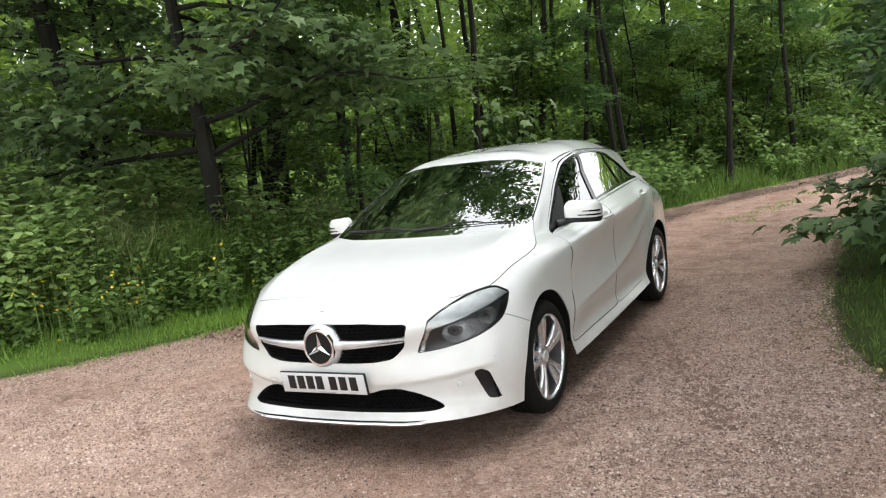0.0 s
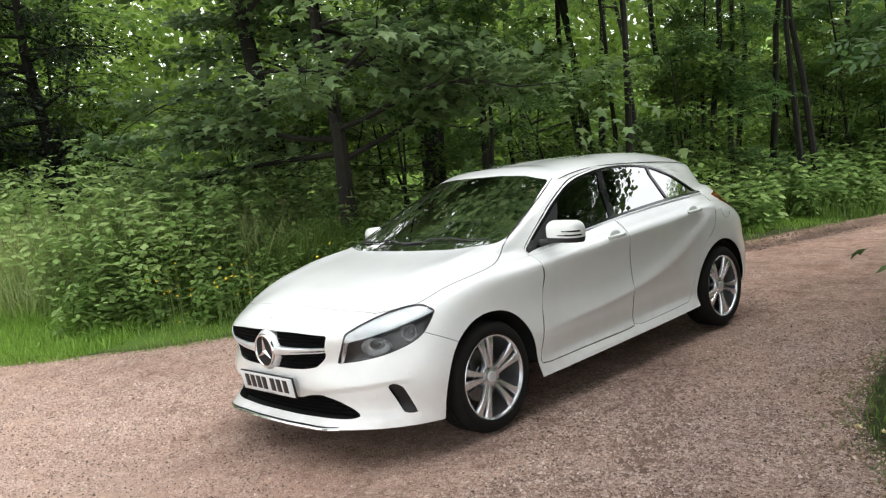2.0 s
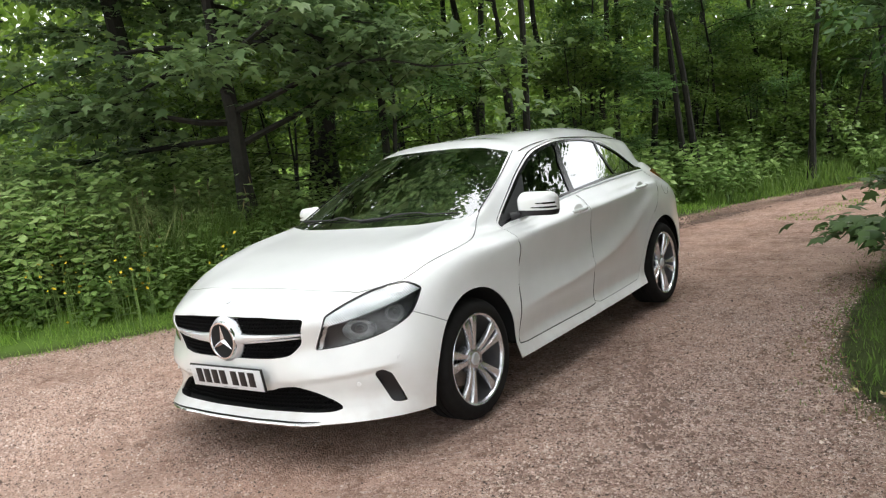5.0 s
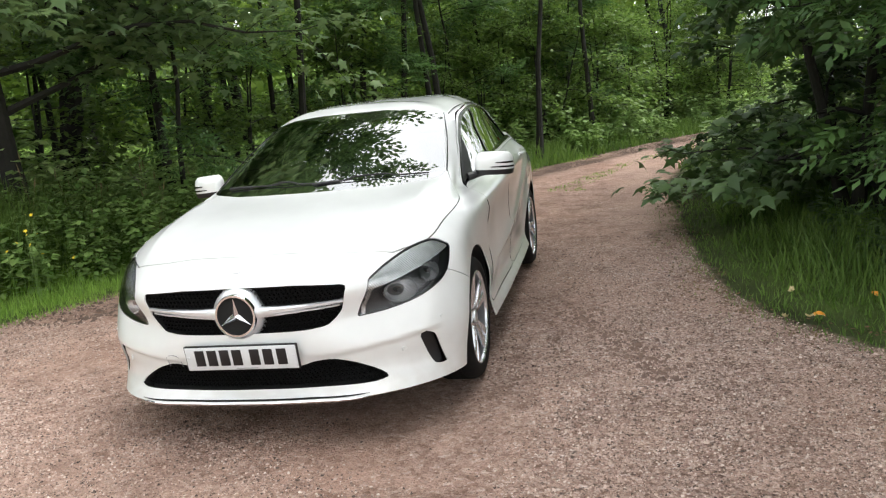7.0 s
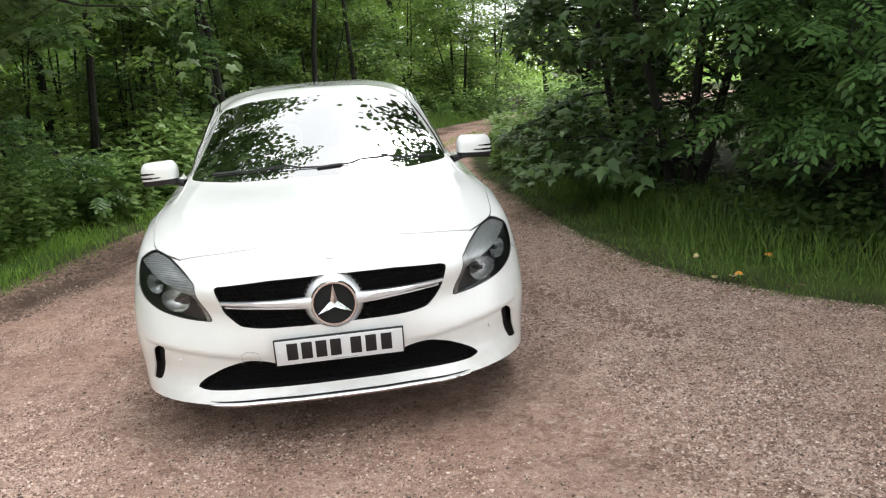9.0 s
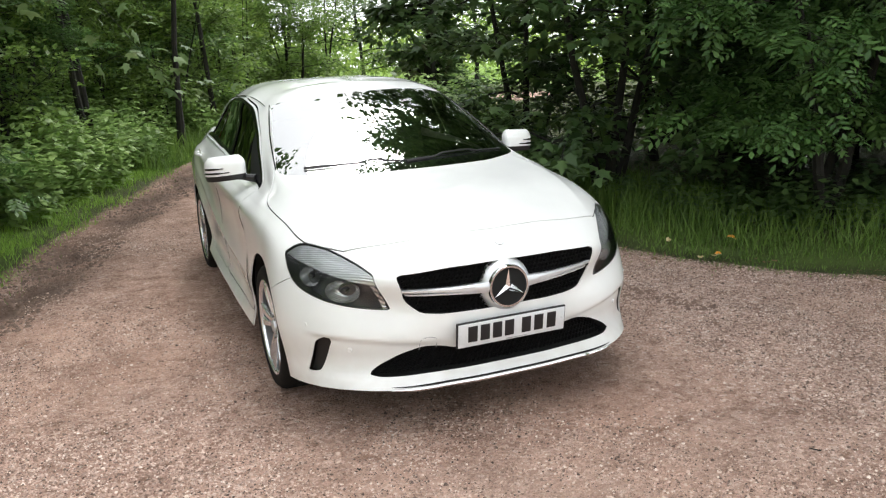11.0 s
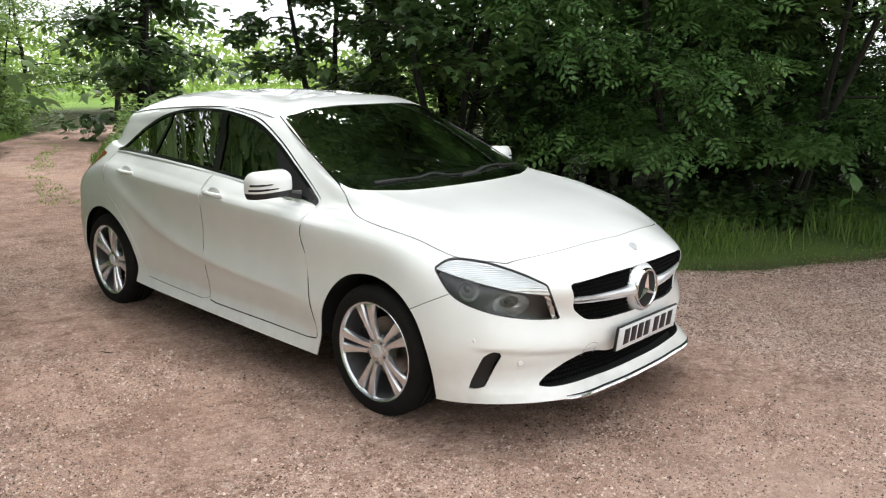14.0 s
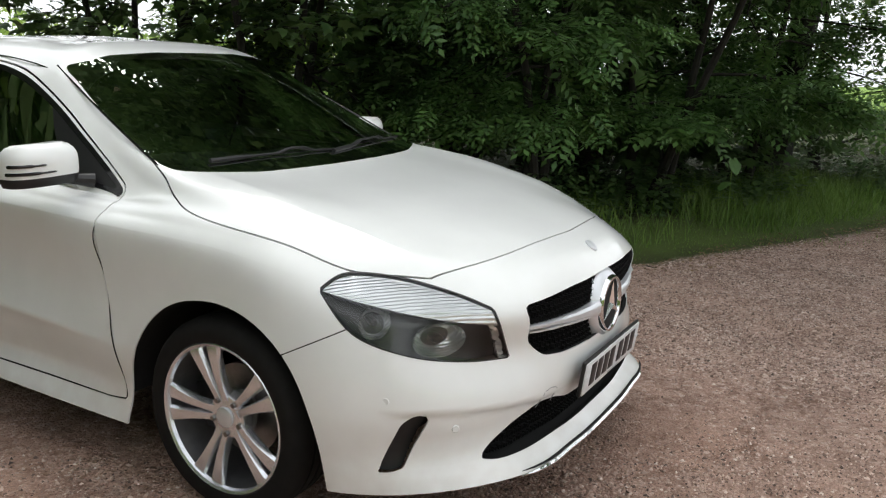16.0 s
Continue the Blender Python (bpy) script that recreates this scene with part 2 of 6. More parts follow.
    l.new(mul2.outputs[0], mul3.inputs[1])
    l.new(speck.outputs[0], mul3.inputs[2])
    sand = n.new("ShaderNodeAttribute")
    sand.attribute_name = "sand"
    sandy = ramp(n, [(0.3, (0.50, 0.335, 0.262)), (0.55, (0.66, 0.47, 0.385)), (0.75, (0.78, 0.585, 0.49))])
    l.new(noise_at(9.0, 9, 0.72).outputs["Fac"], sandy.inputs[0])
    mxs = n.new("ShaderNodeMixRGB")
    l.new(sand.outputs["Fac"], mxs.inputs[0])
    l.new(mul3.outputs[0], mxs.inputs[1])
    l.new(sandy.outputs[0], mxs.inputs[2])
    fine = mxs
    soil = ramp(n, [(0.3, (0.035, 0.03, 0.018)), (0.5, (0.05, 0.06, 0.02)), (0.75, (0.07, 0.095, 0.028))])
    l.new(noise_at(3.0, 8).outputs["Fac"], soil.inputs[0])
    mead = n.new("ShaderNodeAttribute")
    mead.attribute_name = "meadow"
    lawn = ramp(n, [(0.3, (0.10, 0.19, 0.03)), (0.7, (0.20, 0.31, 0.055))])
    l.new(noise_at(0.4, 6).outputs["Fac"], lawn.inputs[0])
    mxm = n.new("ShaderNodeMixRGB")
    l.new(mead.outputs["Fac"], mxm.inputs[0])
    l.new(soil.outputs[0], mxm.inputs[1])
    l.new(lawn.outputs[0], mxm.inputs[2])
    at = n.new("ShaderNodeAttribute")
    at.attribute_name = "track"
    edge = n.new("ShaderNodeMath")
    edge.operation = "MULTIPLY_ADD"
    edge.inputs[1].default_value, edge.inputs[2].default_value = 0.5, -0.25
    l.new(noise_at(5.0, 6).outputs["Fac"], edge.inputs[0])
    ad = n.new("ShaderNodeMath")
    l.new(at.outputs["Fac"], ad.inputs[0])
    l.new(edge.outputs[0], ad.inputs[1])
    mk = n.new("ShaderNodeMapRange")
    mk.inputs["From Min"].default_value, mk.inputs["From Max"].default_value = 0.35, 0.65
    l.new(ad.outputs[0], mk.inputs["Value"])
    mx = n.new("ShaderNodeMixRGB")
    l.new(mk.outputs[0], mx.inputs[0])
    l.new(mxm.outputs[0], mx.inputs[1])
    l.new(fine.outputs[0], mx.inputs[2])
    mud = n.new("ShaderNodeAttribute")
    mud.attribute_name = "mud"
    mx3 = n.new("ShaderNodeMixRGB")
    mx3.inputs[2].default_value = (0.075, 0.05, 0.036, 1)
    l.new(mud.outputs["Fac"], mx3.inputs[0])
    l.new(mx.outputs[0], mx3.inputs[1])
    l.new(mx3.outputs[0], b.inputs["Base Color"])
    b.inputs["Roughness"].default_value = 0.92
    b.inputs["Specular IOR Level"].default_value = 0.25
    bp, hs = n.new("ShaderNodeBump"), n.new("ShaderNodeMath")
    l.new(v2.outputs["Distance"], hs.inputs[0])
    l.new(noise_at(55, 8, 0.7).outputs["Fac"], hs.inputs[1])
    bp.inputs["Strength"].default_value, bp.inputs["Distance"].default_value = 1.0, 0.018
    bp.invert = True
    l.new(hs.outputs[0], bp.inputs["Height"])
    l.new(bp.outputs[0], b.inputs["Normal"])
    l.new(b.outputs[0], out.inputs[0])
    return m


PAINT = paint_material()
GROUND = ground_material()
BLACK = plain("black_trim", (0.012, 0.012, 0.013), 0.45, vary=0.2, scale=60)
GLOSS_BLACK = plain("gloss_black_trim", (0.01, 0.01, 0.011), 0.12, vary=0.1)
DARK = plain("dark_cavity", (0.006, 0.006, 0.006), 0.9, vary=0.2)
RUBBER = plain("tyre_rubber", (0.0095, 0.009, 0.0088), 0.8, vary=0.35, scale=25, bump=0.001, spec=0.22)
ALLOY = plain("silver_alloy", (0.76, 0.78, 0.81), 0.27, 0.85, vary=0.08, scale=40)
CHROME = plain("bright_chrome", (0.82, 0.83, 0.85), 0.07, 1.0, vary=0.03)
SATIN = plain("satin_silver", (0.76, 0.78, 0.81), 0.34, 0.6, vary=0.05)
# Alloy darkened to paint the shade behind the spokes.
SHADED_ALLOY = plain("shaded_wheel_barrel", (0.16, 0.16, 0.165), 0.45, 0.6, vary=0.2)
MESH = plain("matt_black_mesh", (0.006, 0.006, 0.0065), 0.75, vary=0.15, spec=0.15)
STRIP = ribbed_material("ribbed_lamp_strip")
STEEL = plain("brake_steel", (0.25, 0.24, 0.23), 0.4, 1.0, vary=0.3)
PLATE = plain("white_plate", (0.74, 0.76, 0.78), 0.3, vary=0.04)
INK = plain("black_print", (0.012, 0.012, 0.014), 0.4, vary=0.1)
CABIN = plain("dark_grey_cabin_plastic", (0.022, 0.022, 0.024), 0.6, vary=0.25, scale=80, bump=0.0005)
CLOTH = plain("black_seat_cloth", (0.018, 0.018, 0.02), 0.9, vary=0.3, scale=120, bump=0.001)
RED_LENS = plain("red_lamp_lens", (0.32, 0.012, 0.012), 0.08, vary=0.15, coat=1.0)
STONES = stone_material("loose_stones")
LAMP_GREY = plain("grey_lamp_housing", (0.085, 0.087, 0.09), 0.3, 0.2, vary=0.15)
# Body white made greyer, painting in the shade behind the door handles.
HANDLE_SHADE = plain("shaded_recess_white", (0.72, 0.72, 0.70), 0.3, vary=0.05, coat=0.5)
GREY_BAR = plain("grey_print", (0.35, 0.36, 0.38), 0.5)
WINDSCREEN = glass_material("windscreen_glass", (0.62, 0.70, 0.68), mixed=0.42)
SIDE_GLASS = glass_material("side_glass", (0.34, 0.38, 0.37), mixed=0.26)
PRIVACY = glass_material("dark_privacy_glass", (0.05, 0.055, 0.055), mixed=0.38)
LAMP_GLASS = glass_material("lamp_glass", (0.96, 0.97, 0.97), mixed=-0.03)
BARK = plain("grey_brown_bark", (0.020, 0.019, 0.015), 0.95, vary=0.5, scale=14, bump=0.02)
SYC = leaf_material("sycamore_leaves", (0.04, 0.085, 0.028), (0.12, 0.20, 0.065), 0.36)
# Leaves darkened to paint the shade inside the wood.
SHADED_LEAF = leaf_material("shaded_wood_leaves", (0.012, 0.026, 0.012), (0.032, 0.06, 0.024), 0.15)
ASH = leaf_material("ash_leaves", (0.045, 0.105, 0.03), (0.14, 0.26, 0.075), 0.38)
# Lighter copy of the sycamore leaves: light on the west boughs, as colour.
LIT_SYC = leaf_material("lit_sycamore_leaves", (0.085, 0.15, 0.06), (0.21, 0.31, 0.125), 0.40)
WOOD = leaf_material("woodland_leaves", (0.075, 0.14, 0.032), (0.23, 0.355, 0.08), 0.50)
GRASS = leaf_material("grass_blades", (0.065, 0.13, 0.022), (0.19, 0.30, 0.065), 0.42, 0.5)
PALE_GRASS = leaf_material("pale_bank_grass", (0.22, 0.32, 0.10), (0.50, 0.58, 0.26), 0.45, 0.55)
LAWN = leaf_material("short_lawn_grass", (0.13, 0.27, 0.035), (0.34, 0.52, 0.10), 0.42, 0.5)
NETTLE = leaf_material("nettle_leaves", (0.12, 0.22, 0.055), (0.34, 0.49, 0.16), 0.45)
# Brighter copy of the nettle leaves, with open sky light added to the colour.
LIT_NETTLE = leaf_material("lit_nettle_leaves", (0.19, 0.31, 0.09), (0.46, 0.60, 0.24), 0.45)
NETTLE_PALE = leaf_material("dock_leaves", (0.05, 0.115, 0.03), (0.09, 0.18, 0.045), 0.3)
# Sunlight on the far woods is put into this brighter leaf colour.
SUNLIT_LEAF = leaf_material("sunlit_far_leaves", (0.15, 0.24, 0.045), (0.33, 0.45, 0.10), 0.48)
SEED = leaf_material("dry_seed_heads", (0.16, 0.12, 0.06), (0.32, 0.26, 0.14), 0.2, 0.8)
YELLOW = plain("yellow_petals", (0.75, 0.55, 0.02), 0.6, vary=0.2)
PEEL = plain("orange_peel_skin", (0.82, 0.33, 0.03), 0.45, vary=0.2, scale=200, bump=0.0006)
PITH = plain("white_peel_pith", (0.78, 0.68, 0.48), 0.7, vary=0.15, scale=60)
MUD = plain("dark_churned_mud", (0.115, 0.074, 0.054), 0.85, vary=0.45, scale=18, bump=0.004)
LITTER = leaf_material("brown_leaf_litter", (0.07, 0.045, 0.025), (0.24, 0.16, 0.085), 0.1, 0.8)
CLOD = plain("reddish_earth", (0.20, 0.128, 0.10), 0.9, vary=0.45, scale=22, bump=0.003)
PALE_LEAF = plain("pale_fallen_leaf", (0.62, 0.52, 0.28), 0.6, vary=0.3, scale=50)

# ---------------------------------------------------------------- mesh helpers


def link_mesh(name, verts, faces, mat, parent=None, label="", smooth=True, normals=None):
    me = bpy.data.meshes.new(name)
    me.from_pydata([tuple(map(float, v)) for v in verts], [], [tuple(map(int, f)) for f in faces])
    if smooth:
        me.polygons.foreach_set("use_smooth", [True] * len(me.polygons))
    if normals is not None:
        me.validate()
        me.update()
        nn = np.nan_to_num(np.asarray(normals, float))
        nn[np.linalg.norm(nn, axis=1) < 1e-6] = (0, 0, 1)
        nn = nn / np.linalg.norm(nn, axis=1)[:, None]
        if len(me.vertices) == len(nn) and len(me.polygons):
            me.normals_split_custom_set_from_vertices(nn.tolist())
    me.update()
    me.materials.append(mat)
    ob = new(name, me)
    if parent is not None:
        ob.parent = parent
    if label:
        ob["label"] = label
    return ob


def part(name, bm, mat, parent, label="", smooth=True, sharp=35):
    """Links a bmesh as one mesh under a thing or a part."""
    me = bpy.data.meshes.new(name)
    bmesh.ops.recalc_face_normals(bm, faces=bm.faces)
    for f in bm.faces:
        f.smooth = smooth
    for e in bm.edges:
        e.smooth = len(e.link_faces) != 2 or e.calc_face_angle(0) < radians(sharp)
    bm.to_mesh(me)
    bm.free()
    me.materials.append(mat)
    ob = new(name, me)
    if parent is not None:
        ob.parent = parent
    if label:
        ob["label"] = label
    return ob


def box_bm(sx, sy, sz, m=Matrix(), bevel=0.0, segs=2):
    bm = bmesh.new()
    bmesh.ops.create_cube(bm, size=1, matrix=Matrix.Diagonal((sx, sy, sz, 1)))
    if bevel:
        bmesh.ops.bevel(bm, geom=bm.edges[:], offset=bevel, segments=segs, profile=0.5, affect="EDGES")
    bmesh.ops.transform(bm, matrix=m, verts=bm.verts)
    return bm


def lathe(profile, segs, m=Matrix()):
    """Turns a profile of (radius, along) round the local x axis."""
    bm = bmesh.new()
    rings = []
    for k in range(segs):
        a = 2 * math.pi * k / segs
        rings.append([bm.verts.new(m @ Vector((h, r * math.cos(a), r * math.sin(a)))) for r, h in profile])
    for k in range(segs):
        p, q = rings[k], rings[(k + 1) % segs]
        for j in range(len(profile) - 1):
            bm.faces.new((p[j], p[j + 1], q[j + 1], q[j]))
    bmesh.ops.remove_doubles(bm, verts=bm.verts, dist=1e-5)
    return bm


def tube(points, radii, sides=8, bm=None, cap=True):
    bm = bm or bmesh.new()
    pts = [Vector(p) for p in points]
    rings, ref = [], Vector((0.31, 0.17, 0.93))
    for i, p in enumerate(pts):
        d = (pts[min(i + 1, len(pts) - 1)] - pts[max(i - 1, 0)]).normalized()
        a = d.cross(ref if abs(d.dot(ref)) < 0.95 else Vector((1, 0, 0))).normalized()
        b = d.cross(a)
        r = radii[i] if hasattr(radii, "__len__") else radii
        rings.append([bm.verts.new(p + a * r * math.cos(2 * math.pi * k / sides) + b * r * math.sin(2 * math.pi * k / sides)) for k in range(sides)])
    for p, q in zip(rings, rings[1:]):
        for k in range(sides):
            bm.faces.new((p[k], p[(k + 1) % sides], q[(k + 1) % sides], q[k]))
    if cap:
        bm.faces.new(rings[0][::-1])
        bm.faces.new(rings[-1])
    return bm


def spline(ctrl, n=12, closed=False):
    """A smooth curve through the control points."""
    c = np.array(ctrl, float)
    k, out = len(c), []
    for i in range(k if closed else k - 1):
        p0, p1, p2, p3 = (c[(i - 1) % k], c[i], c[(i + 1) % k], c[(i + 2) % k]) if closed else (c[max(i - 1, 0)], c[i], c[i + 1], c[min(i + 2, k - 1)])
        t = np.linspace(0, 1, n, endpoint=False)[:, None]
        out.append(0.5 * (2 * p1 + (p2 - p0) * t + (2 * p0 - 5 * p1 + 4 * p2 - p3) * t * t + (3 * p1 - p0 - 3 * p2 + p3) * t ** 3))
    out = np.concatenate(out)
    return out if closed else np.vstack([out, c[-1]])


def outline(corners, radius=0.02, n=5):
    """A closed polygon with rounded corners."""
    c = np.array(corners, float)
    k, out = len(c), []
    for i in range(k):
        a, p, b = c[i - 1], c[i], c[(i + 1) % k]
        la, lb = np.linalg.norm(a - p), np.linalg.norm(b - p)
        r = min(radius, la * 0.45, lb * 0.45)
        p0, p1 = p + (a - p) / la * r, p + (b - p) / lb * r
        for t in np.linspace(0, 1, n):
            out.append((1 - t) ** 2 * p0 + 2 * t * (1 - t) * p + t * t * p1)
    return np.array(out)


def polygon_distance(q, poly):
    """Signed distance of 2D points to a closed polygon, negative inside."""
    best = np.full(len(q), 1e9)
    inside = np.zeros(len(q), bool)
    for a, b in zip(poly, np.roll(poly, -1, 0)):
        e, w = b - a, q - a
        t = np.clip((w @ e) / max(e @ e, 1e-12), 0, 1)
        best = np.minimum(best, ((w - t[:, None] * e) ** 2).sum(1))
        cross = (a[1] > q[:, 1]) != (b[1] > q[:, 1])
        if abs(b[1] - a[1]) > 1e-12:
            inside ^= cross & (q[:, 0] < (b[0] - a[0]) * (q[:, 1] - a[1]) / (b[1] - a[1]) + a[0])
    return np.sqrt(best) * np.where(inside, -1, 1)


class Sheet:
    """Triangles with normals that can be parted along the zero line of a value per vertex."""

    def __init__(self, v, n, f):
        self.v, self.n, self.f = v, n, f

    def halves(self, val):
        val = np.where(np.abs(val) < 1e-7, 1e-7, val)
        pos = val > 0
        f = self.f
        cnt = pos[f].sum(1)
        keep_p, keep_n = [f[cnt == 3]], [f[cnt == 0]]
        v, n = list(self.v), list(self.n)
        made = {}

        def mid(a, b):
            key = (a, b) if a < b else (b, a)
            if key not in made:
                t = val[a] / (val[a] - val[b])
                made[key] = len(v)
                v.append(v[a] + (v[b] - v[a]) * t)
                q = n[a] + (n[b] - n[a]) * t
                n.append(q / (np.linalg.norm(q) + 1e-12))
            return made[key]

        extra_p, extra_n = [], []
        for tri in f[(cnt == 1) | (cnt == 2)].tolist():
            lone = pos[tri].sum() == 1
            k = [i for i in range(3) if pos[tri[i]] == lone][0]
            a, b, c = tri[k], tri[(k + 1) % 3], tri[(k + 2) % 3]
            ab, ac = mid(a, b), mid(a, c)
            one, two = [(a, ab, ac)], [(ab, b, c), (ab, c, ac)]
            extra_p += one if lone else two
            extra_n += two if lone else one
        v, n = np.array(v), np.array(n)

        def pack(base, extra):
            g = np.vstack([base[0], np.array(extra, int).reshape(-1, 3)])
            used, inv = np.unique(g, return_inverse=True)
            return Sheet(v[used], n[used], inv.reshape(-1, 3))

        return pack(keep_p, extra_p), pack(keep_n, extra_n)

    def gap(self, val, width=0.002):
        """Both sides of a line, with a joint of that half width between them."""
        return self.halves(val - width)[0], self.halves(val + width)[1]

    def rim(self, depth):
        """With its open border turned inwards by a depth, so that the panel shows thickness."""
        f = self.f
        e = np.vstack([f[:, [0, 1]], f[:, [1, 2]], f[:, [2, 0]]])
        key = np.sort(e, 1)
        _, first, num = np.unique(key, axis=0, return_index=True, return_counts=True)
        e = e[first[num == 1]]
        if not len(e):
            return self
        ids = np.unique(e)
        at = {int(a): i for i, a in enumerate(ids)}
        k, m = len(self.v), len(ids)
        top, low = self.v[ids], self.v[ids] - self.n[ids] * depth
        side = np.zeros((m, 3))
        for a, b in e:
            d = np.cross(self.v[b] - self.v[a], self.n[a])
            side[at[int(a)]] += d
            side[at[int(b)]] += d
        side /= np.linalg.norm(side, axis=1)[:, None] + 1e-12
        quads = []
        for a, b in e:
            i, j = at[int(a)], at[int(b)]
            quads += [(k + j, k + i, k + m + i), (k + j, k + m + i, k + m + j)]
        return Sheet(np.vstack([self.v, top, low]), np.vstack([self.n, side, side]), np.vstack([f, np.array(quads)]))

    def mirrored(self):
        s = np.array([-1, 1, 1])
        return Sheet(self.v * s, self.n * s, self.f[:, ::-1])

    def joined(self, other):
        return Sheet(np.vstack([self.v, other.v]), np.vstack([self.n, other.n]), np.vstack([self.f, other.f + len(self.v)]))

    def both(self):
        """Itself and its mirror image, welded on the middle plane."""
        s = self.v.copy()
        s[np.abs(s[:, 0]) < 1e-5, 0] = 0
        n = self.n.copy()
        n[s[:, 0] == 0, 0] = 0
        a = Sheet(s, n, self.f)
        j = a.joined(a.mirrored())
        _, first, inv = np.unique(np.round(j.v, 5), axis=0, return_index=True, return_inverse=True)
        return Sheet(j.v[first], j.n[first], inv.ravel()[j.f])

    def pushed(self, d):
        return Sheet(self.v - self.n * d, self.n, self.f)

    def object(self, name, mat, parent, label=""):
        return link_mesh(name, self.v, self.f, mat, parent, label, normals=self.n)

# ---------------------------------------------------------------- the car
# Its own frame: x to its left, y backwards from the front axle, z up.
# Feature lines of one half of the body, bottom to top, each from the nose's middle round the side to the tail's middle.
LINES = [
    [(0, -.885, .205), (.25, -.878, .205), (.52, -.84, .205), (.745, -.66, .195), (.868, -.415, .185), (.878, 0, .19), (.892, .42, .20), (.893, 1.35, .215), (.890, 2.25, .23), (.87, 2.7, .24), (.77, 3.2, .26), (.42, 3.36, .27), (0, 3.39, .27)],
    [(0, -.835, .255), (.25, -.826, .255), (.52, -.778, .255), (.735, -.63, .26), (.873, -.41, .27), (.888, 0, .28), (.872, .42, .285), (.866, 1.35, .285), (.870, 2.25, .30), (.888, 2.7, .31), (.79, 3.22, .33), (.44, 3.39, .34), (0, 3.42, .34)],
    [(0, -.868, .41), (.25, -.855, .41), (.50, -.795, .41), (.748, -.645, .41), (.886, -.415, .43), (.896, 0, .45), (.886, .42, .44), (.872, 1.35, .42), (.878, 2.25, .45), (.898, 2.7, .47), (.80, 3.24, .48), (.44, 3.41, .49), (0, 3.44, .49)],
    [(0, -.868, .53), (.25, -.853, .53), (.487, -.768, .54), (.742, -.60, .575), (.875, -.385, .60), (.892, 0, .66), (.890, .42, .60), (.880, 1.35, .56), (.888, 2.25, .60), (.898, 2.7, .66), (.80, 3.22, .64), (.44, 3.38, .65), (0, 3.41, .65)],
    [(0, -.850, .715), (.25, -.838, .71), (.49, -.778, .69), (.678, -.588, .718), (.822, -.345, .764), (.865, 0, .824), (.876, .42, .840), (.893, 1.35, .880), (.883, 2.25, .915), (.870, 2.7, .94), (.78, 3.16, .84), (.42, 3.31, .85), (0, 3.35, .85)],
    [(0, -.790, .783), (.25, -.772, .78), (.46, -.69, .768), (.645, -.51, .793), (.772, -.28, .830), (.826, .05, .870), (.828, .46, .880), (.850, 1.35, .932), (.830, 2.25, .978), (.812, 2.7, .992), (.72, 3.06, .96), (.40, 3.22, .96), (0, 3.26, .96)],
    [(0, -.36, .906), (.25, -.35, .906), (.45, -.31, .905), (.60, -.20, .918), (.712, .02, .930), (.768, .26, .920), (.776, .53, .905), (.792, 1.35, .985), (.765, 2.25, 1.045), (.74, 2.68, 1.055), (.65, 2.98, 1.07), (.38, 3.12, 1.07), (0, 3.16, 1.07)],
    [(0, .185, .998), (.25, .20, .998), (.45, .25, 1.0), (.595, .31, 1.003), (.692, .385, 1.003), (.730, .475, .957), (.757, .66, .935), (.766, 1.35, 1.005), (.738, 2.25, 1.065), (.705, 2.66, 1.075), (.595, 2.95, 1.10), (.36, 3.06, 1.10), (0, 3.10, 1.10)],
    [(0, .555, 1.195), (.25, .575, 1.193), (.44, .625, 1.185), (.55, .685, 1.175), (.618, .745, 1.16), (.672, .81, 1.13), (.705, .95, 1.13), (.690, 1.45, 1.19), (.665, 2.2, 1.22), (.640, 2.56, 1.21), (.560, 2.90, 1.20), (.34, 3.0, 1.21), (0, 3.03, 1.21)],
    [(0, .945, 1.375), (.22, .96, 1.371), (.40, 1.0, 1.357), (.49, 1.035, 1.342), (.553, 1.072, 1.32), (.60, 1.15, 1.30), (.617, 1.35, 1.335), (.617, 1.70, 1.35), (.60, 2.2, 1.33), (.572, 2.5, 1.306), (.492, 2.86, 1.286), (.31, 2.92, 1.318), (0, 2.95, 1.328)],
    [(0, 1.05, 1.403), (.20, 1.06, 1.40), (.36, 1.09, 1.392), (.43, 1.13, 1.383), (.48, 1.18, 1.372), (.51, 1.27, 1.37), (.52, 1.45, 1.39), (.51, 1.75, 1.402), (.49, 2.15, 1.397), (.465, 2.45, 1.376), (.40, 2.76, 1.345), (.27, 2.79, 1.366), (0, 2.82, 1.371)],
    [(0, 1.20, 1.422), (0, 1.22, 1.424), (0, 1.27, 1.427), (0, 1.33, 1.43), (0, 1.40, 1.434), (0, 1.5, 1.439), (0, 1.62, 1.442), (0, 1.85, 1.443), (0, 2.15, 1.438), (0, 2.4, 1.422), (0, 2.58, 1.406), (0, 2.66, 1.397), (0, 2.68, 1.394)],
]


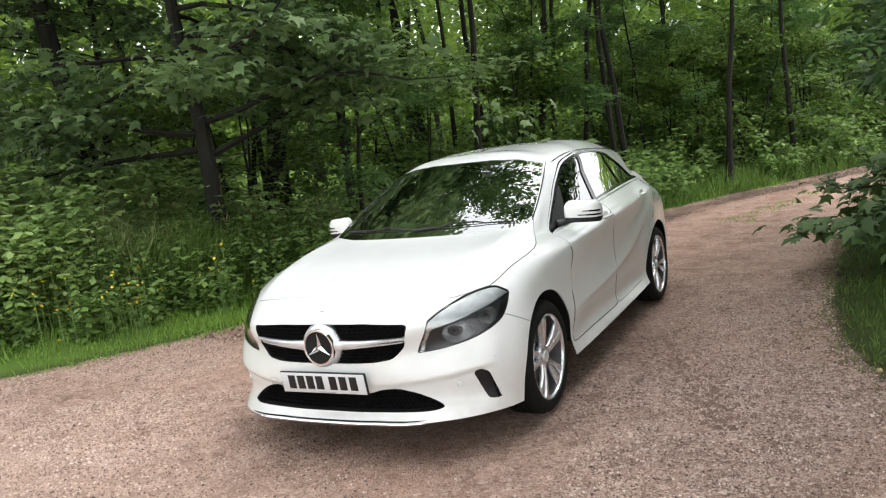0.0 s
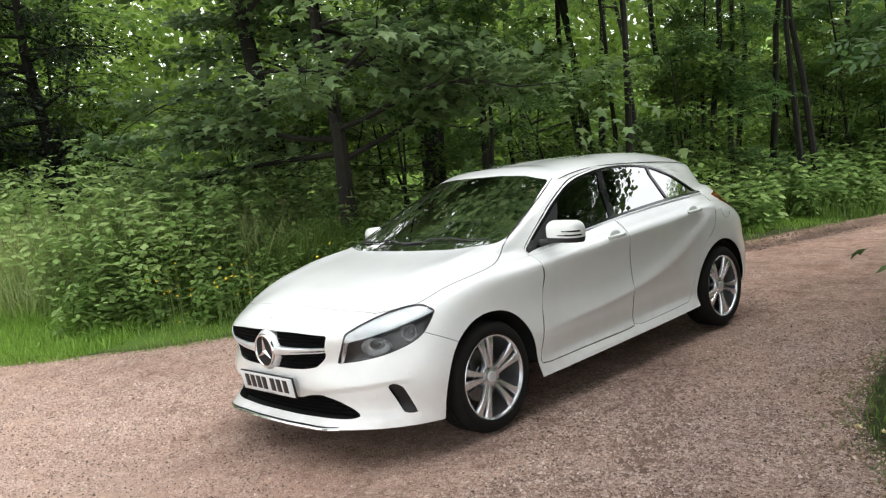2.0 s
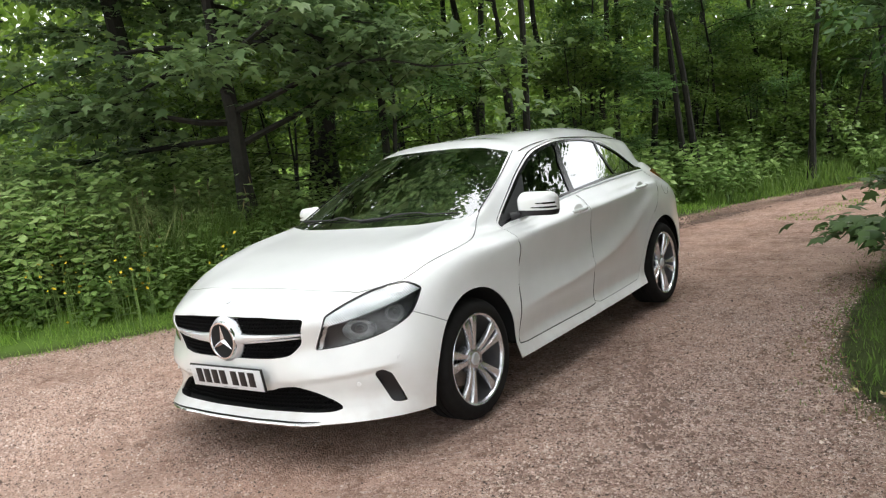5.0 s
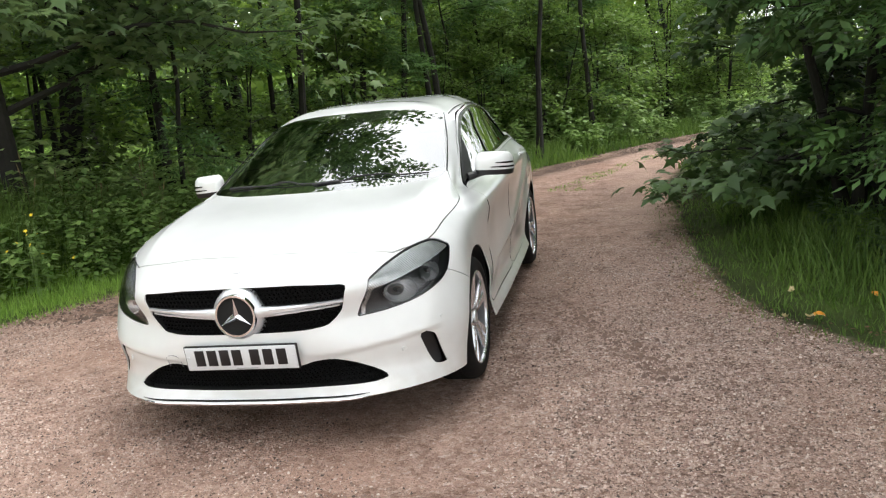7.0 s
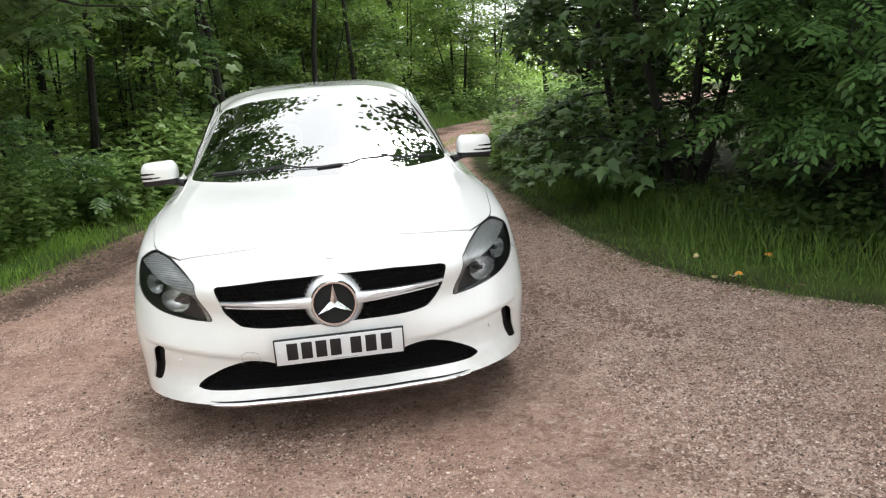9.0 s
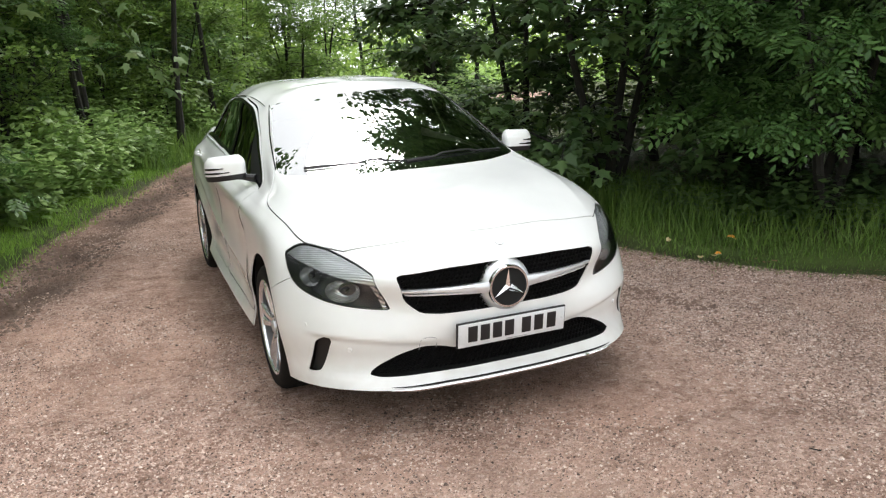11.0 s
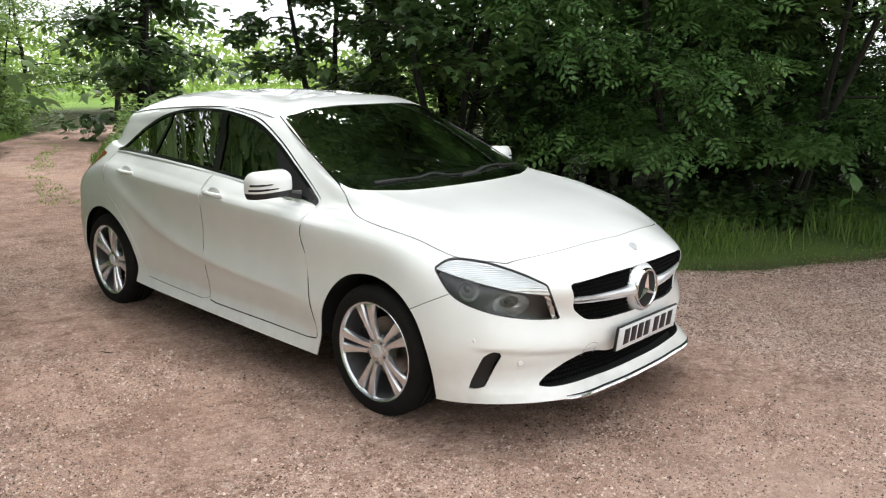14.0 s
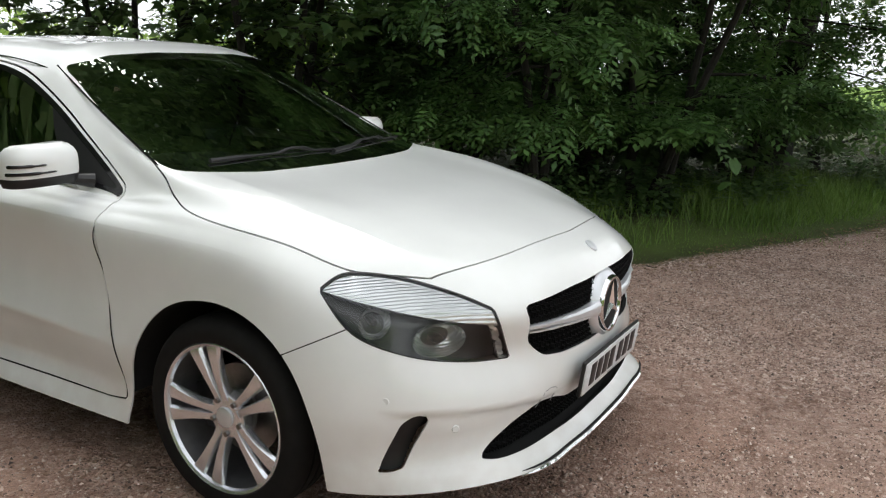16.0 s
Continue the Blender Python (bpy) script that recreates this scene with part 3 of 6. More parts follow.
def hermite(knots, values, at, ends=None):
    """A smooth curve through values at knots, evaluated at the places at."""
    d = np.diff(values, axis=0) / np.diff(knots)[:, None]
    h = np.diff(knots)[:, None]
    t = np.empty_like(values)
    t[1:-1] = (d[:-1] * h[1:] + d[1:] * h[:-1]) / (h[:-1] + h[1:])
    t[0], t[-1] = d[0], d[-1]
    if ends is not None:
        t[0], t[-1] = ends(t[0]), ends(t[-1])
    i = np.clip(np.searchsorted(knots, at, side="right") - 1, 0, len(knots) - 2)
    u = ((at - knots[i]) / (knots[i + 1] - knots[i]))[:, None]
    w = (knots[i + 1] - knots[i])[:, None]
    return (2 * u ** 3 - 3 * u ** 2 + 1) * values[i] + (u ** 3 - 2 * u ** 2 + u) * w * t[i] + (3 * u ** 2 - 2 * u ** 3) * values[i + 1] + (u ** 3 - u ** 2) * w * t[i + 1]


def body_sheet(cols=12, rows=12):
    g = np.array(LINES, float)
    g[..., 1] = np.where(g[..., 1] < 0, g[..., 1] * 1.012, g[..., 1])
    g[..., 2] *= 1.004
    g[..., 2] -= .0085 * np.minimum(g[..., 1], 0)
    back = np.clip((g[..., 1] - .9) / 1.8, 0, 1)
    g[..., 0] *= 1 - .034 * back * back * (3 - 2 * back)
    ku = np.concatenate([[0], np.cumsum(np.linalg.norm(np.diff(g, axis=1), axis=2)[1:9].mean(0))])
    kv = np.concatenate([[0], np.cumsum(np.linalg.norm(np.diff(g, axis=0), axis=2).mean(1))])
    u = np.concatenate([np.linspace(a, b, cols, endpoint=False) for a, b in zip(ku, ku[1:])] + [ku[-1:]])
    v = np.concatenate([np.linspace(a, b, rows, endpoint=False) for a, b in zip(kv, kv[1:])] + [kv[-1:]])
    level = lambda q: q * np.array([1, 0, 0.15])
    a = np.array([hermite(ku, row, u, level) for row in g])
    s = np.stack([hermite(kv, a[:, j], v) for j in range(len(u))], 1)
    s[:, 0, 0] = s[:, -1, 0] = 0
    s[-1, :, 0] = 0
    # creases pressed into the flank: a shoulder line, and one that swings up to the rear wheel
    x, y, z = s[..., 0], s[..., 1], s[..., 2]
    outer = (x > .66) * (z < 1.0)
    c1 = np.interp(y, [-.39, -.345, 0, .42, 1.35, 2.25, 2.7], [.75, .764, .824, .842, .880, .915, .94])
    c2 = np.interp(y, [-.3, .45, .7, 1.1, 1.4, 1.75, 2.0, 2.2, 2.45, 2.6], [.58, .46, .475, .49, .515, .565, .625, .70, .83, .90])
    u = np.clip((c1 - z) / np.maximum(c1 - c2, .02), 0, 1)
    deep = .029 * np.clip((c1 - c2) / .34, 0, 1.1) * np.interp(y, [-.36, -.1, .45, .8, 2.35, 2.6], [0, .30, .55, 1, 1, 0])
    valley = -deep * np.sin(math.pi * u) ** .85
    below = -.022 * (1 - np.exp(-np.clip(c2 - z, 0, 1) / .055)) * np.clip((z - .23) / .09, 0, 1) * np.clip((y - .45) / .4, 0, 1) * np.clip((2.42 - y) / .2, 0, 1)
    s[..., 0] += outer * (valley + below)
    # raised folds along both edges of the bonnet
    fold = np.exp(-np.abs(x - np.interp(y, [-.6, -.2, .3], [.60, .655, .615])) / .06) * np.clip((y + .66) / .3, 0, 1) * np.clip((.36 - y) / .2, 0, 1) * (z > .7)
    s[..., 2] += .009 * fold
    # the bumper's lower corner is set back under a crease that runs from the vent to the intake
    ledge = .392 + .10 * (np.clip(x, .36, .80) - .38)
    under = np.clip((ledge - z) / .012, 0, 1) * np.clip((z - .235) / .10, 0, 1)
    under = under * np.clip((x - .24) / .12, 0, 1) * np.clip((.835 - x) / .07, 0, 1) * (y < -.3) * (z < .5)
    s[..., 0] -= .012 * under
    s[..., 1] += .014 * under
    nr, nc = s.shape[:2]
    du, dv = np.gradient(s, axis=1), np.gradient(s, axis=0)
    n = np.cross(du, dv)
    n[-1] = (0, 0, 1)
    ln = np.linalg.norm(n, axis=2, keepdims=True)
    n = n / np.maximum(ln, 1e-12)
    n[:, 0, 0] = n[:, -1, 0] = 0
    n /= np.maximum(np.linalg.norm(n, axis=2, keepdims=True), 1e-12)
    idx = np.arange(nr * nc).reshape(nr, nc)
    p, q, r, t = idx[:-1, :-1].ravel(), idx[:-1, 1:].ravel(), idx[1:, 1:].ravel(), idx[1:, :-1].ravel()
    f = np.vstack([np.stack([p, q, r], 1), np.stack([p, r, t], 1)])
    return Sheet(s.reshape(-1, 3), n.reshape(-1, 3), f)


CAR = tagged(new("car"), "white five-door hatchback with silver alloy wheels parked on the gravel track", "car")
CAR.matrix_world = pose(.006, 0, -0.008, .5, -0.9, .4)
shell = body_sheet()
FRONT, REAR = 0.0, 2.699
TYRE_R = 0.314

# -- outlines, on the planes across which they are cut
side_yz = lambda s: s.v[:, [1, 2]]
front_xz = lambda s: s.v[:, [0, 2]]
top_xy = lambda s: s.v[:, [0, 1]]
corner_az = lambda s: np.stack([(s.v[:, 0] + s.v[:, 1]) * 0.7071, s.v[:, 2]], 1)


def only(val, mask):
    """Keeps an outline where the mask holds; all else lies outside it."""
    return np.where(mask, val, np.maximum(np.abs(val), 0.05))


def corner(x, y, z):
    return ((x + y) * 0.7071, z)


windscreen_line = outline([(-.3, .990), (.45, .990), (.690, 1.004), (.650, 1.09), (.556, 1.322), (.40, 1.362), (.22, 1.376), (-.3, 1.379)], .03)
side_line = np.vstack([spline([(.51, .908), (.62, .930), (1.2, .990), (1.9, 1.034), (2.45, 1.050), (2.69, 1.050)], 6),
                       spline([(2.685, 1.062), (2.58, 1.13), (2.42, 1.222), (2.2, 1.297), (1.95, 1.338), (1.68, 1.350), (1.42, 1.339), (1.2, 1.299), (1.0, 1.220), (.75, 1.082), (.515, .936)], 6)])
rear_line = outline([(-.3, 1.12), (.50, 1.12), (.56, 1.15), (.48, 1.285), (.2, 1.31), (-.3, 1.312)], .03)
lamp_line = np.vstack([spline([corner(.487, -.762, .540), corner(.60, -.68, .551), corner(.72, -.555, .585), corner(.80, -.43, .645), corner(.815, -.333, .752)], 6),
                       spline([corner(.805, -.335, .762), corner(.752, -.385, .794), corner(.66, -.50, .780), corner(.58, -.63, .738), corner(.526, -.715, .697)], 6),
                       [corner(.505, -.742, .61)]])
grille_line = outline([(-.2, .512), (.30, .512), (.385, .522), (.445, .575), (.478, .684), (.465, .694), (.25, .709), (-.2, .714)], .02)
intake_line = outline([(-.2, .252), (.56, .252), (.608, .262), (.56, .298), (.47, .345), (.385, .372), (.30, .368), (.25, .352), (-.2, .352)], .025)
slot_line = outline([corner(.79, -.503, .252), corner(.752, -.57, .262), corner(.722, -.64, .41), corner(.742, -.625, .428), corner(.77, -.575, .405)], .018)
tail_line = outline([(2.80, 1.02), (2.90, .945), (3.0, .89), (3.3, .81), (3.3, 1.03), (2.96, 1.04)], .02)

rest = shell


def take(val):
    """Parts a piece from the shell: what lies inside the outline."""
    global rest
    rest, piece = rest.halves(val)
    return piece


# wheel openings
arch_line = spline([(-.425, .0), (-.402, .19), (-.368, .40), (-.292, .55), (-.165, .640), (0, .672), (.165, .640), (.288, .55), (.358, .42), (.388, .28), (.41, .0)], 6)
for y0 in (FRONT, REAR):
    take(only(polygon_distance(side_yz(rest), arch_line + (y0, .008 if y0 else 0)), (rest.v[:, 0] > .6) & (rest.v[:, 2] < .8)))
screen = take(only(polygon_distance(front_xz(rest), windscreen_line), (rest.v[:, 1] < 1.3) & (rest.v[:, 2] > .93)))
glasshouse = take(only(polygon_distance(side_yz(rest), side_line), (rest.v[:, 0] > .5)))
back_glass = take(only(polygon_distance(front_xz(rest), rear_line), (rest.v[:, 1] > 2.6)))
lamp = take(only(polygon_distance(corner_az(rest), lamp_line), (rest.v[:, 1] < -.2)))
grille_hole = take(only(polygon_distance(front_xz(rest), grille_line), (rest.v[:, 1] < -.5)))
intake_hole = take(only(polygon_distance(front_xz(rest), intake_line), (rest.v[:, 1] < -.5)))
slot_hole = take(only(polygon_distance(corner_az(rest), slot_line), (rest.v[:, 1] < -.3)))
tail_lamp = take(only(polygon_distance(side_yz(rest), tail_line), (rest.v[:, 1] > 2.7) & (rest.v[:, 0] > .35)))

# panels, parted by narrow joints
bonnet_line = np.vstack([spline([(.0, -.736), (.087, -.731), (.20, -.722), (.343, -.697), (.492, -.645), (.628, -.582)], 8), spline([(.65, -.555), (.757, -.395), (.790, -.2), (.806, -.03), (.805, .10), (.788, .19), (.752, .275), (.712, .362)], 6), [(.68, .46), (-.3, .40), (-.3, -.738)]])
val = only(polygon_distance(top_xy(rest), bonnet_line), (rest.v[:, 2] > .66) & (rest.v[:, 1] < .6))
body, bonnet = rest.gap(val, .0023)
rest = body
yy, zz = rest.v[:, 1], rest.v[:, 2]
bump = np.maximum(np.minimum(zz - (.665 - (yy + .46) * .5), yy + .50), yy + .2)
body, bumper = rest.gap(bump, .0018)
rest = body
door_front = np.vstack([spline([(.505, .93), (.50, .80), (.47, .60), (.43, .40), (.41, .285)], 5), spline([(.43, .268), (.9, .268), (1.42, .27)], 3), spline([(1.44, .285), (1.45, .6), (1.42, .9), (1.42, 1.03), (1.50, 1.358)], 5), spline([(1.42, 1.350), (1.2, 1.310), (1.0, 1.231), (.75, 1.093), (.515, .948)], 4)])
door_rear = np.vstack([spline([(1.50, 1.358), (1.42, 1.03), (1.42, .9), (1.45, .6), (1.44, .285)], 5), spline([(1.46, .27), (1.9, .275), (2.2, .285)], 3), spline([(2.24, .31), (2.30, .45), (2.42, .66), (2.60, .80), (2.66, .95), (2.68, 1.06)], 5), spline([(2.70, 1.075), (2.58, 1.142), (2.42, 1.233), (2.2, 1.308), (1.95, 1.349), (1.68, 1.361)], 4)])
doors = []
for line, joint in ((door_front, .0026), (door_rear, .0013)):
    val = only(polygon_distance(side_yz(rest), line), rest.v[:, 0] > .52)
    rest, d = rest.gap(val, joint)
    doors.append(d)
hatch = np.maximum(np.abs(rest.v[:, 0]) - (.60 - .22 * np.clip((rest.v[:, 2] - .9) / .4, -.2, 1)), 2.78 - rest.v[:, 1])
rest, tailgate = rest.gap(np.maximum(hatch, .62 - rest.v[:, 2]))

rest.both().rim(.006).object("body_shell", PAINT, CAR)
bonnet.both().rim(.006).object("bonnet", PAINT, CAR)
bumper.both().rim(.006).object("front_bumper", PAINT, CAR)
tailgate.both().rim(.006).object("tailgate", PAINT, CAR)
for flip in (False, True):
    turn = (lambda s: s.mirrored()) if flip else (lambda s: s)
    for d, nm in zip(doors, ("front_door", "rear_door")):
        turn(d).rim(.006).object(nm, PAINT, CAR)

# dark inner skin, so that joints and openings show no daylight
inner = shell
for y0 in (FRONT, REAR):
    inner = inner.halves(only(polygon_distance(side_yz(inner), arch_line + (y0, .008 if y0 else 0)) - .012, (inner.v[:, 0] > .5) & (inner.v[:, 2] < .8)))[0]
inner = inner.halves(inner.v[:, 2] - .955)[1]
inner = inner.halves(only(polygon_distance(front_xz(inner), grille_line) - .004, inner.v[:, 1] < -.5))[0]
inner = inner.halves(only(polygon_distance(front_xz(inner), intake_line) - .004, inner.v[:, 1] < -.5))[0]
inner = inner.halves(only(polygon_distance(corner_az(inner), lamp_line) - .004, inner.v[:, 1] < -.2))[0]
inner = inner.halves(only(polygon_distance(corner_az(inner), slot_line) - .004, inner.v[:, 1] < -.3))[0]
inner.pushed(.009).both().object("inner_skin", DARK, CAR, "black inner body skin")

# -- glass
ws = screen.both()
# an even curve over the whole pane, so that it mirrors without waves
wx, wz = ws.v[:, 0], ws.v[:, 2] - 1.18
wn_even = np.stack([.29 * wx + .12 * wx * wz, -.463 + .42 * wz + .12 * wx ** 2, np.full_like(wx, .886)], 1)
ws.n[:] = wn_even / np.linalg.norm(wn_even, axis=1)[:, None]
ws.object("windscreen", WINDSCREEN, CAR, "clear reflective windscreen")
back_glass.both().object("rear_window", PRIVACY, CAR, "dark tinted rear window")
split_b = lambda s: s.v[:, 1] - (1.43 + (s.v[:, 2] - 1.0) * .15)
split_q = lambda s: s.v[:, 1] - (2.20 - (s.v[:, 2] - 1.05) * .38)
basis = np.stack([np.ones(len(glasshouse.v)), glasshouse.v[:, 1] - 1.6, glasshouse.v[:, 2] - 1.15], 1)
even = basis @ np.linalg.lstsq(basis, glasshouse.n, rcond=None)[0]
glasshouse.n[:] = even / np.linalg.norm(even, axis=1)[:, None]
for flip in (False, True):
    turn = (lambda s: s.mirrored()) if flip else (lambda s: s)
    edge = polygon_distance(side_yz(glasshouse), side_line)
    trim, glass = glasshouse.halves(edge + .015)
    turn(trim.pushed(-.001)).rim(.01).object("window_surround", GLOSS_BLACK, CAR, "gloss black window surround")
    back_part, front_part = glass.halves(split_b(glass))
    post = back_part.halves(split_b(back_part) - .035)[1].joined(front_part.halves(split_b(front_part) + .035)[0])
    turn(post.pushed(-.001)).object("door_pillar", GLOSS_BLACK, CAR, "gloss black pillar")
    f_glass = front_part.halves(split_b(front_part) + .035)[1]
    sail, f_glass = f_glass.halves(.76 - f_glass.v[:, 1] + (f_glass.v[:, 2] - .92) * .75)
    turn(sail).object("mirror_sail", BLACK, CAR, "matt black mirror mount panel")
    turn(f_glass.pushed(.006)).object("front_side_window", SIDE_GLASS, CAR, "dark reflective side glass")
    b = back_part.halves(split_b(back_part) - .035)[0]
    quarter, r_glass = b.halves(split_q(b))
    bar = quarter.halves(split_q(quarter) - .014)[1].joined(r_glass.halves(split_q(r_glass) + .014)[0])
    turn(bar).object("window_divider", GLOSS_BLACK, CAR)
    turn(r_glass.halves(split_q(r_glass) + .014)[1].pushed(.006)).object("rear_side_window", PRIVACY, CAR, "dark privacy glass")
    turn(quarter.halves(split_q(quarter) - .014)[0].pushed(.006)).object("quarter_window", PRIVACY, CAR, "small dark quarter glass")
    # bright strip along the window sill
    line = spline([(.72, .934), (1.2, .982), (1.9, 1.026), (2.45, 1.042), (2.66, 1.043)], 6)
    near = [shell.v[np.argmin(np.where(shell.v[:, 0] > .5, (shell.v[:, 1] - y) ** 2 + (shell.v[:, 2] - z) ** 2, 9)), 0] for y, z in line]
    even_x = np.polyval(np.polyfit(line[:, 0], near, 3), line[:, 0]) + .004
    best = [((-x if flip else x), y, z) for x, (y, z) in zip(even_x, line)]
    part("window_strip", tube(best, .0055, 6), SATIN, CAR, "thin satin silver window strip")


def surface_x(y, z):
    k = np.argmin(np.where(shell.v[:, 0] > .4, (shell.v[:, 1] - y) ** 2 + (shell.v[:, 2] - z) ** 2, 9))
    return shell.v[k, 0]


def surface_y(x, z):
    k = np.argmin(np.where(shell.v[:, 1] < .1, (shell.v[:, 0] - abs(x)) ** 2 + (shell.v[:, 2] - z) ** 2, 9))
    return shell.v[k, 1]


def surface_z(x, y):
    k = np.argmin(np.where(shell.v[:, 2] > .7, (shell.v[:, 0] - abs(x)) ** 2 + (shell.v[:, 1] - y) ** 2, 9))
    return shell.v[k, 2]


# -- black underbody and arch liners
part("underbody", box_bm(1.36, 3.5, .10, pose(0, 1.30, .265), .03), DARK, CAR, "black underbody tray")
# Unseen wider floor, added to darken the ground beside the sills.
part("floor_pan", box_bm(1.60, 1.55, .05, pose(0, 1.30, .262), .015), DARK, CAR, "black floor pan added to block light between the sills")
for sx in (1, -1):
    for y0 in (FRONT, REAR):
        bm = bmesh.new()
        ring = []
        for k in range(25):
            a = radians(-4 + 190 * k / 24)
            r = .352 + .045 * abs(math.cos(a)) ** 2
            ring.append([bm.verts.new((sx * x, y0 + r * math.cos(a), .325 + r * math.sin(a))) for x in ((.862 if y0 == FRONT else .80), .55)])
        for p, q in zip(ring, ring[1:]):
            bm.faces.new((p[0], p[1], q[1], q[0]))
        bm.faces.new([p[1] for p in ring])
        part("arch_liner", bm, DARK, CAR, "black wheel arch liner")


# -- wheels
def make_wheel():
    w = new("wheel")
    w.parent = CAR
    w["label"] = "seventeen-inch silver alloy wheel with five twin spokes"
    prof = [(.236, .09), (.240, .106), (.262, .112), (.288, .107), (.303, .092), (.3115, .074), (TYRE_R, .052), (TYRE_R, .045), (.307, .044), (.307, .036), (TYRE_R, .035), (TYRE_R, .006), (.307, .005), (.307, -.005), (TYRE_R, -.006),
            (TYRE_R, -.035), (.307, -.036), (.307, -.044), (TYRE_R, -.045), (.3115, -.074), (.303, -.092), (.285, -.107), (.25, -.108), (.236, -.09), (.236, .09)]
    part("tyre", lathe(prof, 72), RUBBER, w, "black road tyre")
    rim = part("rim", lathe([(.234, .08), (.2415, .100), (.2350, .106), (.2270, .101), (.2225, .090)], 72), ALLOY, w, "bright silver rim")
    part("wheel_barrel", lathe([(.2225, .090), (.217, .02), (.21, -.09), (.234, -.10)], 60), SHADED_ALLOY, w, "inner wheel barrel in alloy darkened for shade")
    for k in range(5):
        for s in (-1, 1):
            bm = bmesh.new()
            rows = []
            for r, half, x, th, off in ((.045, .016, .076, .03, .013), (.085, .0135, .084, .028, .0165), (.130, .0165, .091, .024, .0225), (.175, .0215, .095, .020, .0305), (.215, .0275, .097, .018, .0385), (.226, .031, .094, .016, .0415)):
                o = s * off
                sec = [(x - th, o - half), (x - .009, o - half), (x, o - half * .72), (x, o + half * .72), (x - .009, o + half), (x - th, o + half)]
                rows.append([bm.verts.new((a, b, r)) for a, b in sec])
            for p, q in zip(rows, rows[1:]):
                for j in range(6):
                    bm.faces.new((p[j], p[(j + 1) % 6], q[(j + 1) % 6], q[j]))
            bm.faces.new(rows[0])
            bm.faces.new(rows[-1][::-1])
            bmesh.ops.transform(bm, matrix=Matrix.Rotation(2 * math.pi * k / 5, 4, "X"), verts=bm.verts)
            part("spoke", bm, ALLOY, rim)
    part("hub", lathe([(0, .080), (.030, .080), (.066, .074), (.074, .06), (.074, .02), (0, .02)], 32), ALLOY, w)
    part("centre_cap", lathe([(0, .090), (.022, .090), (.031, .086), (.033, .078), (0, .078)], 28), SATIN, w, "silver centre cap")
    for k in range(5):
        a = 2 * math.pi * (k + .5) / 5
        part("wheel_bolt", lathe([(0, .084), (.0075, .084), (.009, .080), (.009, .07), (0, .07)], 8, pose(0, .056 * math.cos(a), .056 * math.sin(a))), STEEL, w)
    part("brake_disc", lathe([(0, .015), (.06, .015), (.062, .0), (.145, .0), (.145, -.022), (0, -.022)], 40), STEEL, w, "worn steel brake disc")
    part("brake_caliper", box_bm(.06, .09, .16, pose(-.01, -.125, .03), .015), BLACK, w)
    return w


wheel = make_wheel()
wheel.matrix_basis = pose(.770, 0, .304, 8, 0, 0)
for sx, y0, spin in ((1, REAR, 40), (-1, FRONT, 17), (-1, REAR, 55)):
    wx = .770 if y0 == FRONT else .744
    wz = .304 if y0 == FRONT else .311
    copy_thing(wheel, (pose(wx, y0, wz, spin, 0, 0) if sx > 0 else pose(-wx, y0, wz, 0, 0, 180) @ pose(0, 0, 0, spin, 0, 0)))

# -- front end: grille, star ring, louvre, plate, intake mesh
grille = new("grille")
grille.parent = CAR
grille["label"] = "black honeycomb grille with silver louvre and round badge"
back = grille_hole.pushed(.05).both()
back.object("grille_backing", DARK, grille)
for hole, owner, nm in ((grille_hole, grille, "grille_wall"), (intake_hole, CAR, "intake_wall")):
    deep = hole.pushed(.002).both()
    tunnel = deep.rim(.06)
    Sheet(tunnel.v, tunnel.n, tunnel.f[len(deep.f):]).object(nm, DARK, owner)
bm = bmesh.new()
for i in range(-24, 25):
    for j in range(12):
        x, z = i * .0205 + (j % 2) * .01025, .515 + j * .0178
        if polygon_distance(np.array([(abs(x), z)]), grille_line)[0] > -.003:
            continue
        y = surface_y(x, z) + .014
        ring = []
        for d, ra in ((0, .0098), (0, .0078), (.018, .0078)):
            ring.append([bm.verts.new((x + ra * 1.12 * math.cos(radians(60 * k)), y + d, z + ra * math.sin(radians(60 * k)))) for k in range(6)])
        for a, b in zip(ring, ring[1:]):
            for k in range(6):
                bm.faces.new((a[k], a[(k + 1) % 6], b[(k + 1) % 6], b[k]))
part("honeycomb_mesh", bm, MESH, grille, "black honeycomb mesh")
for sx in (1, -1):
    for z0, z1, hh in ((.604, .622, .0075), (.588, .604, .0045)):
        bm = bmesh.new()
        rows = []
        for t in np.linspace(0, 1, 14):
            x = .085 + t * (.372 if hh > .005 else .355)
            z = z0 + (z1 - z0) * t
            h = hh + (.018 if hh > .005 else .004) * (1 - t) ** 2.2
            y = surface_y(x, z) + .004 - (.016 * (1 - t) if hh > .005 else .010 * (1 - t))
            rows.append([bm.verts.new((sx * x, y + a, z + b)) for a, b in ((.03, -h), (.004, -h), (-.003, -h * .5), (-.003, h * .5), (.004, h), (.03, h))])
        for p, q in zip(rows, rows[1:]):
            for j in range(6):
                bm.faces.new((p[j], p[(j + 1) % 6], q[(j + 1) % 6], q[j]))
        bm.faces.new(rows[0])
        bm.faces.new(rows[-1][::-1])
        part("louvre", bm, SATIN, grille, "satin silver louvre")
part("badge_shroud", lathe([(.124, -.035), (.116, -.012), (.104, .004), (.096, .008)], 48, pose(0, -.878, .597, 0, 0, -90)), SATIN, grille, "satin silver badge surround")
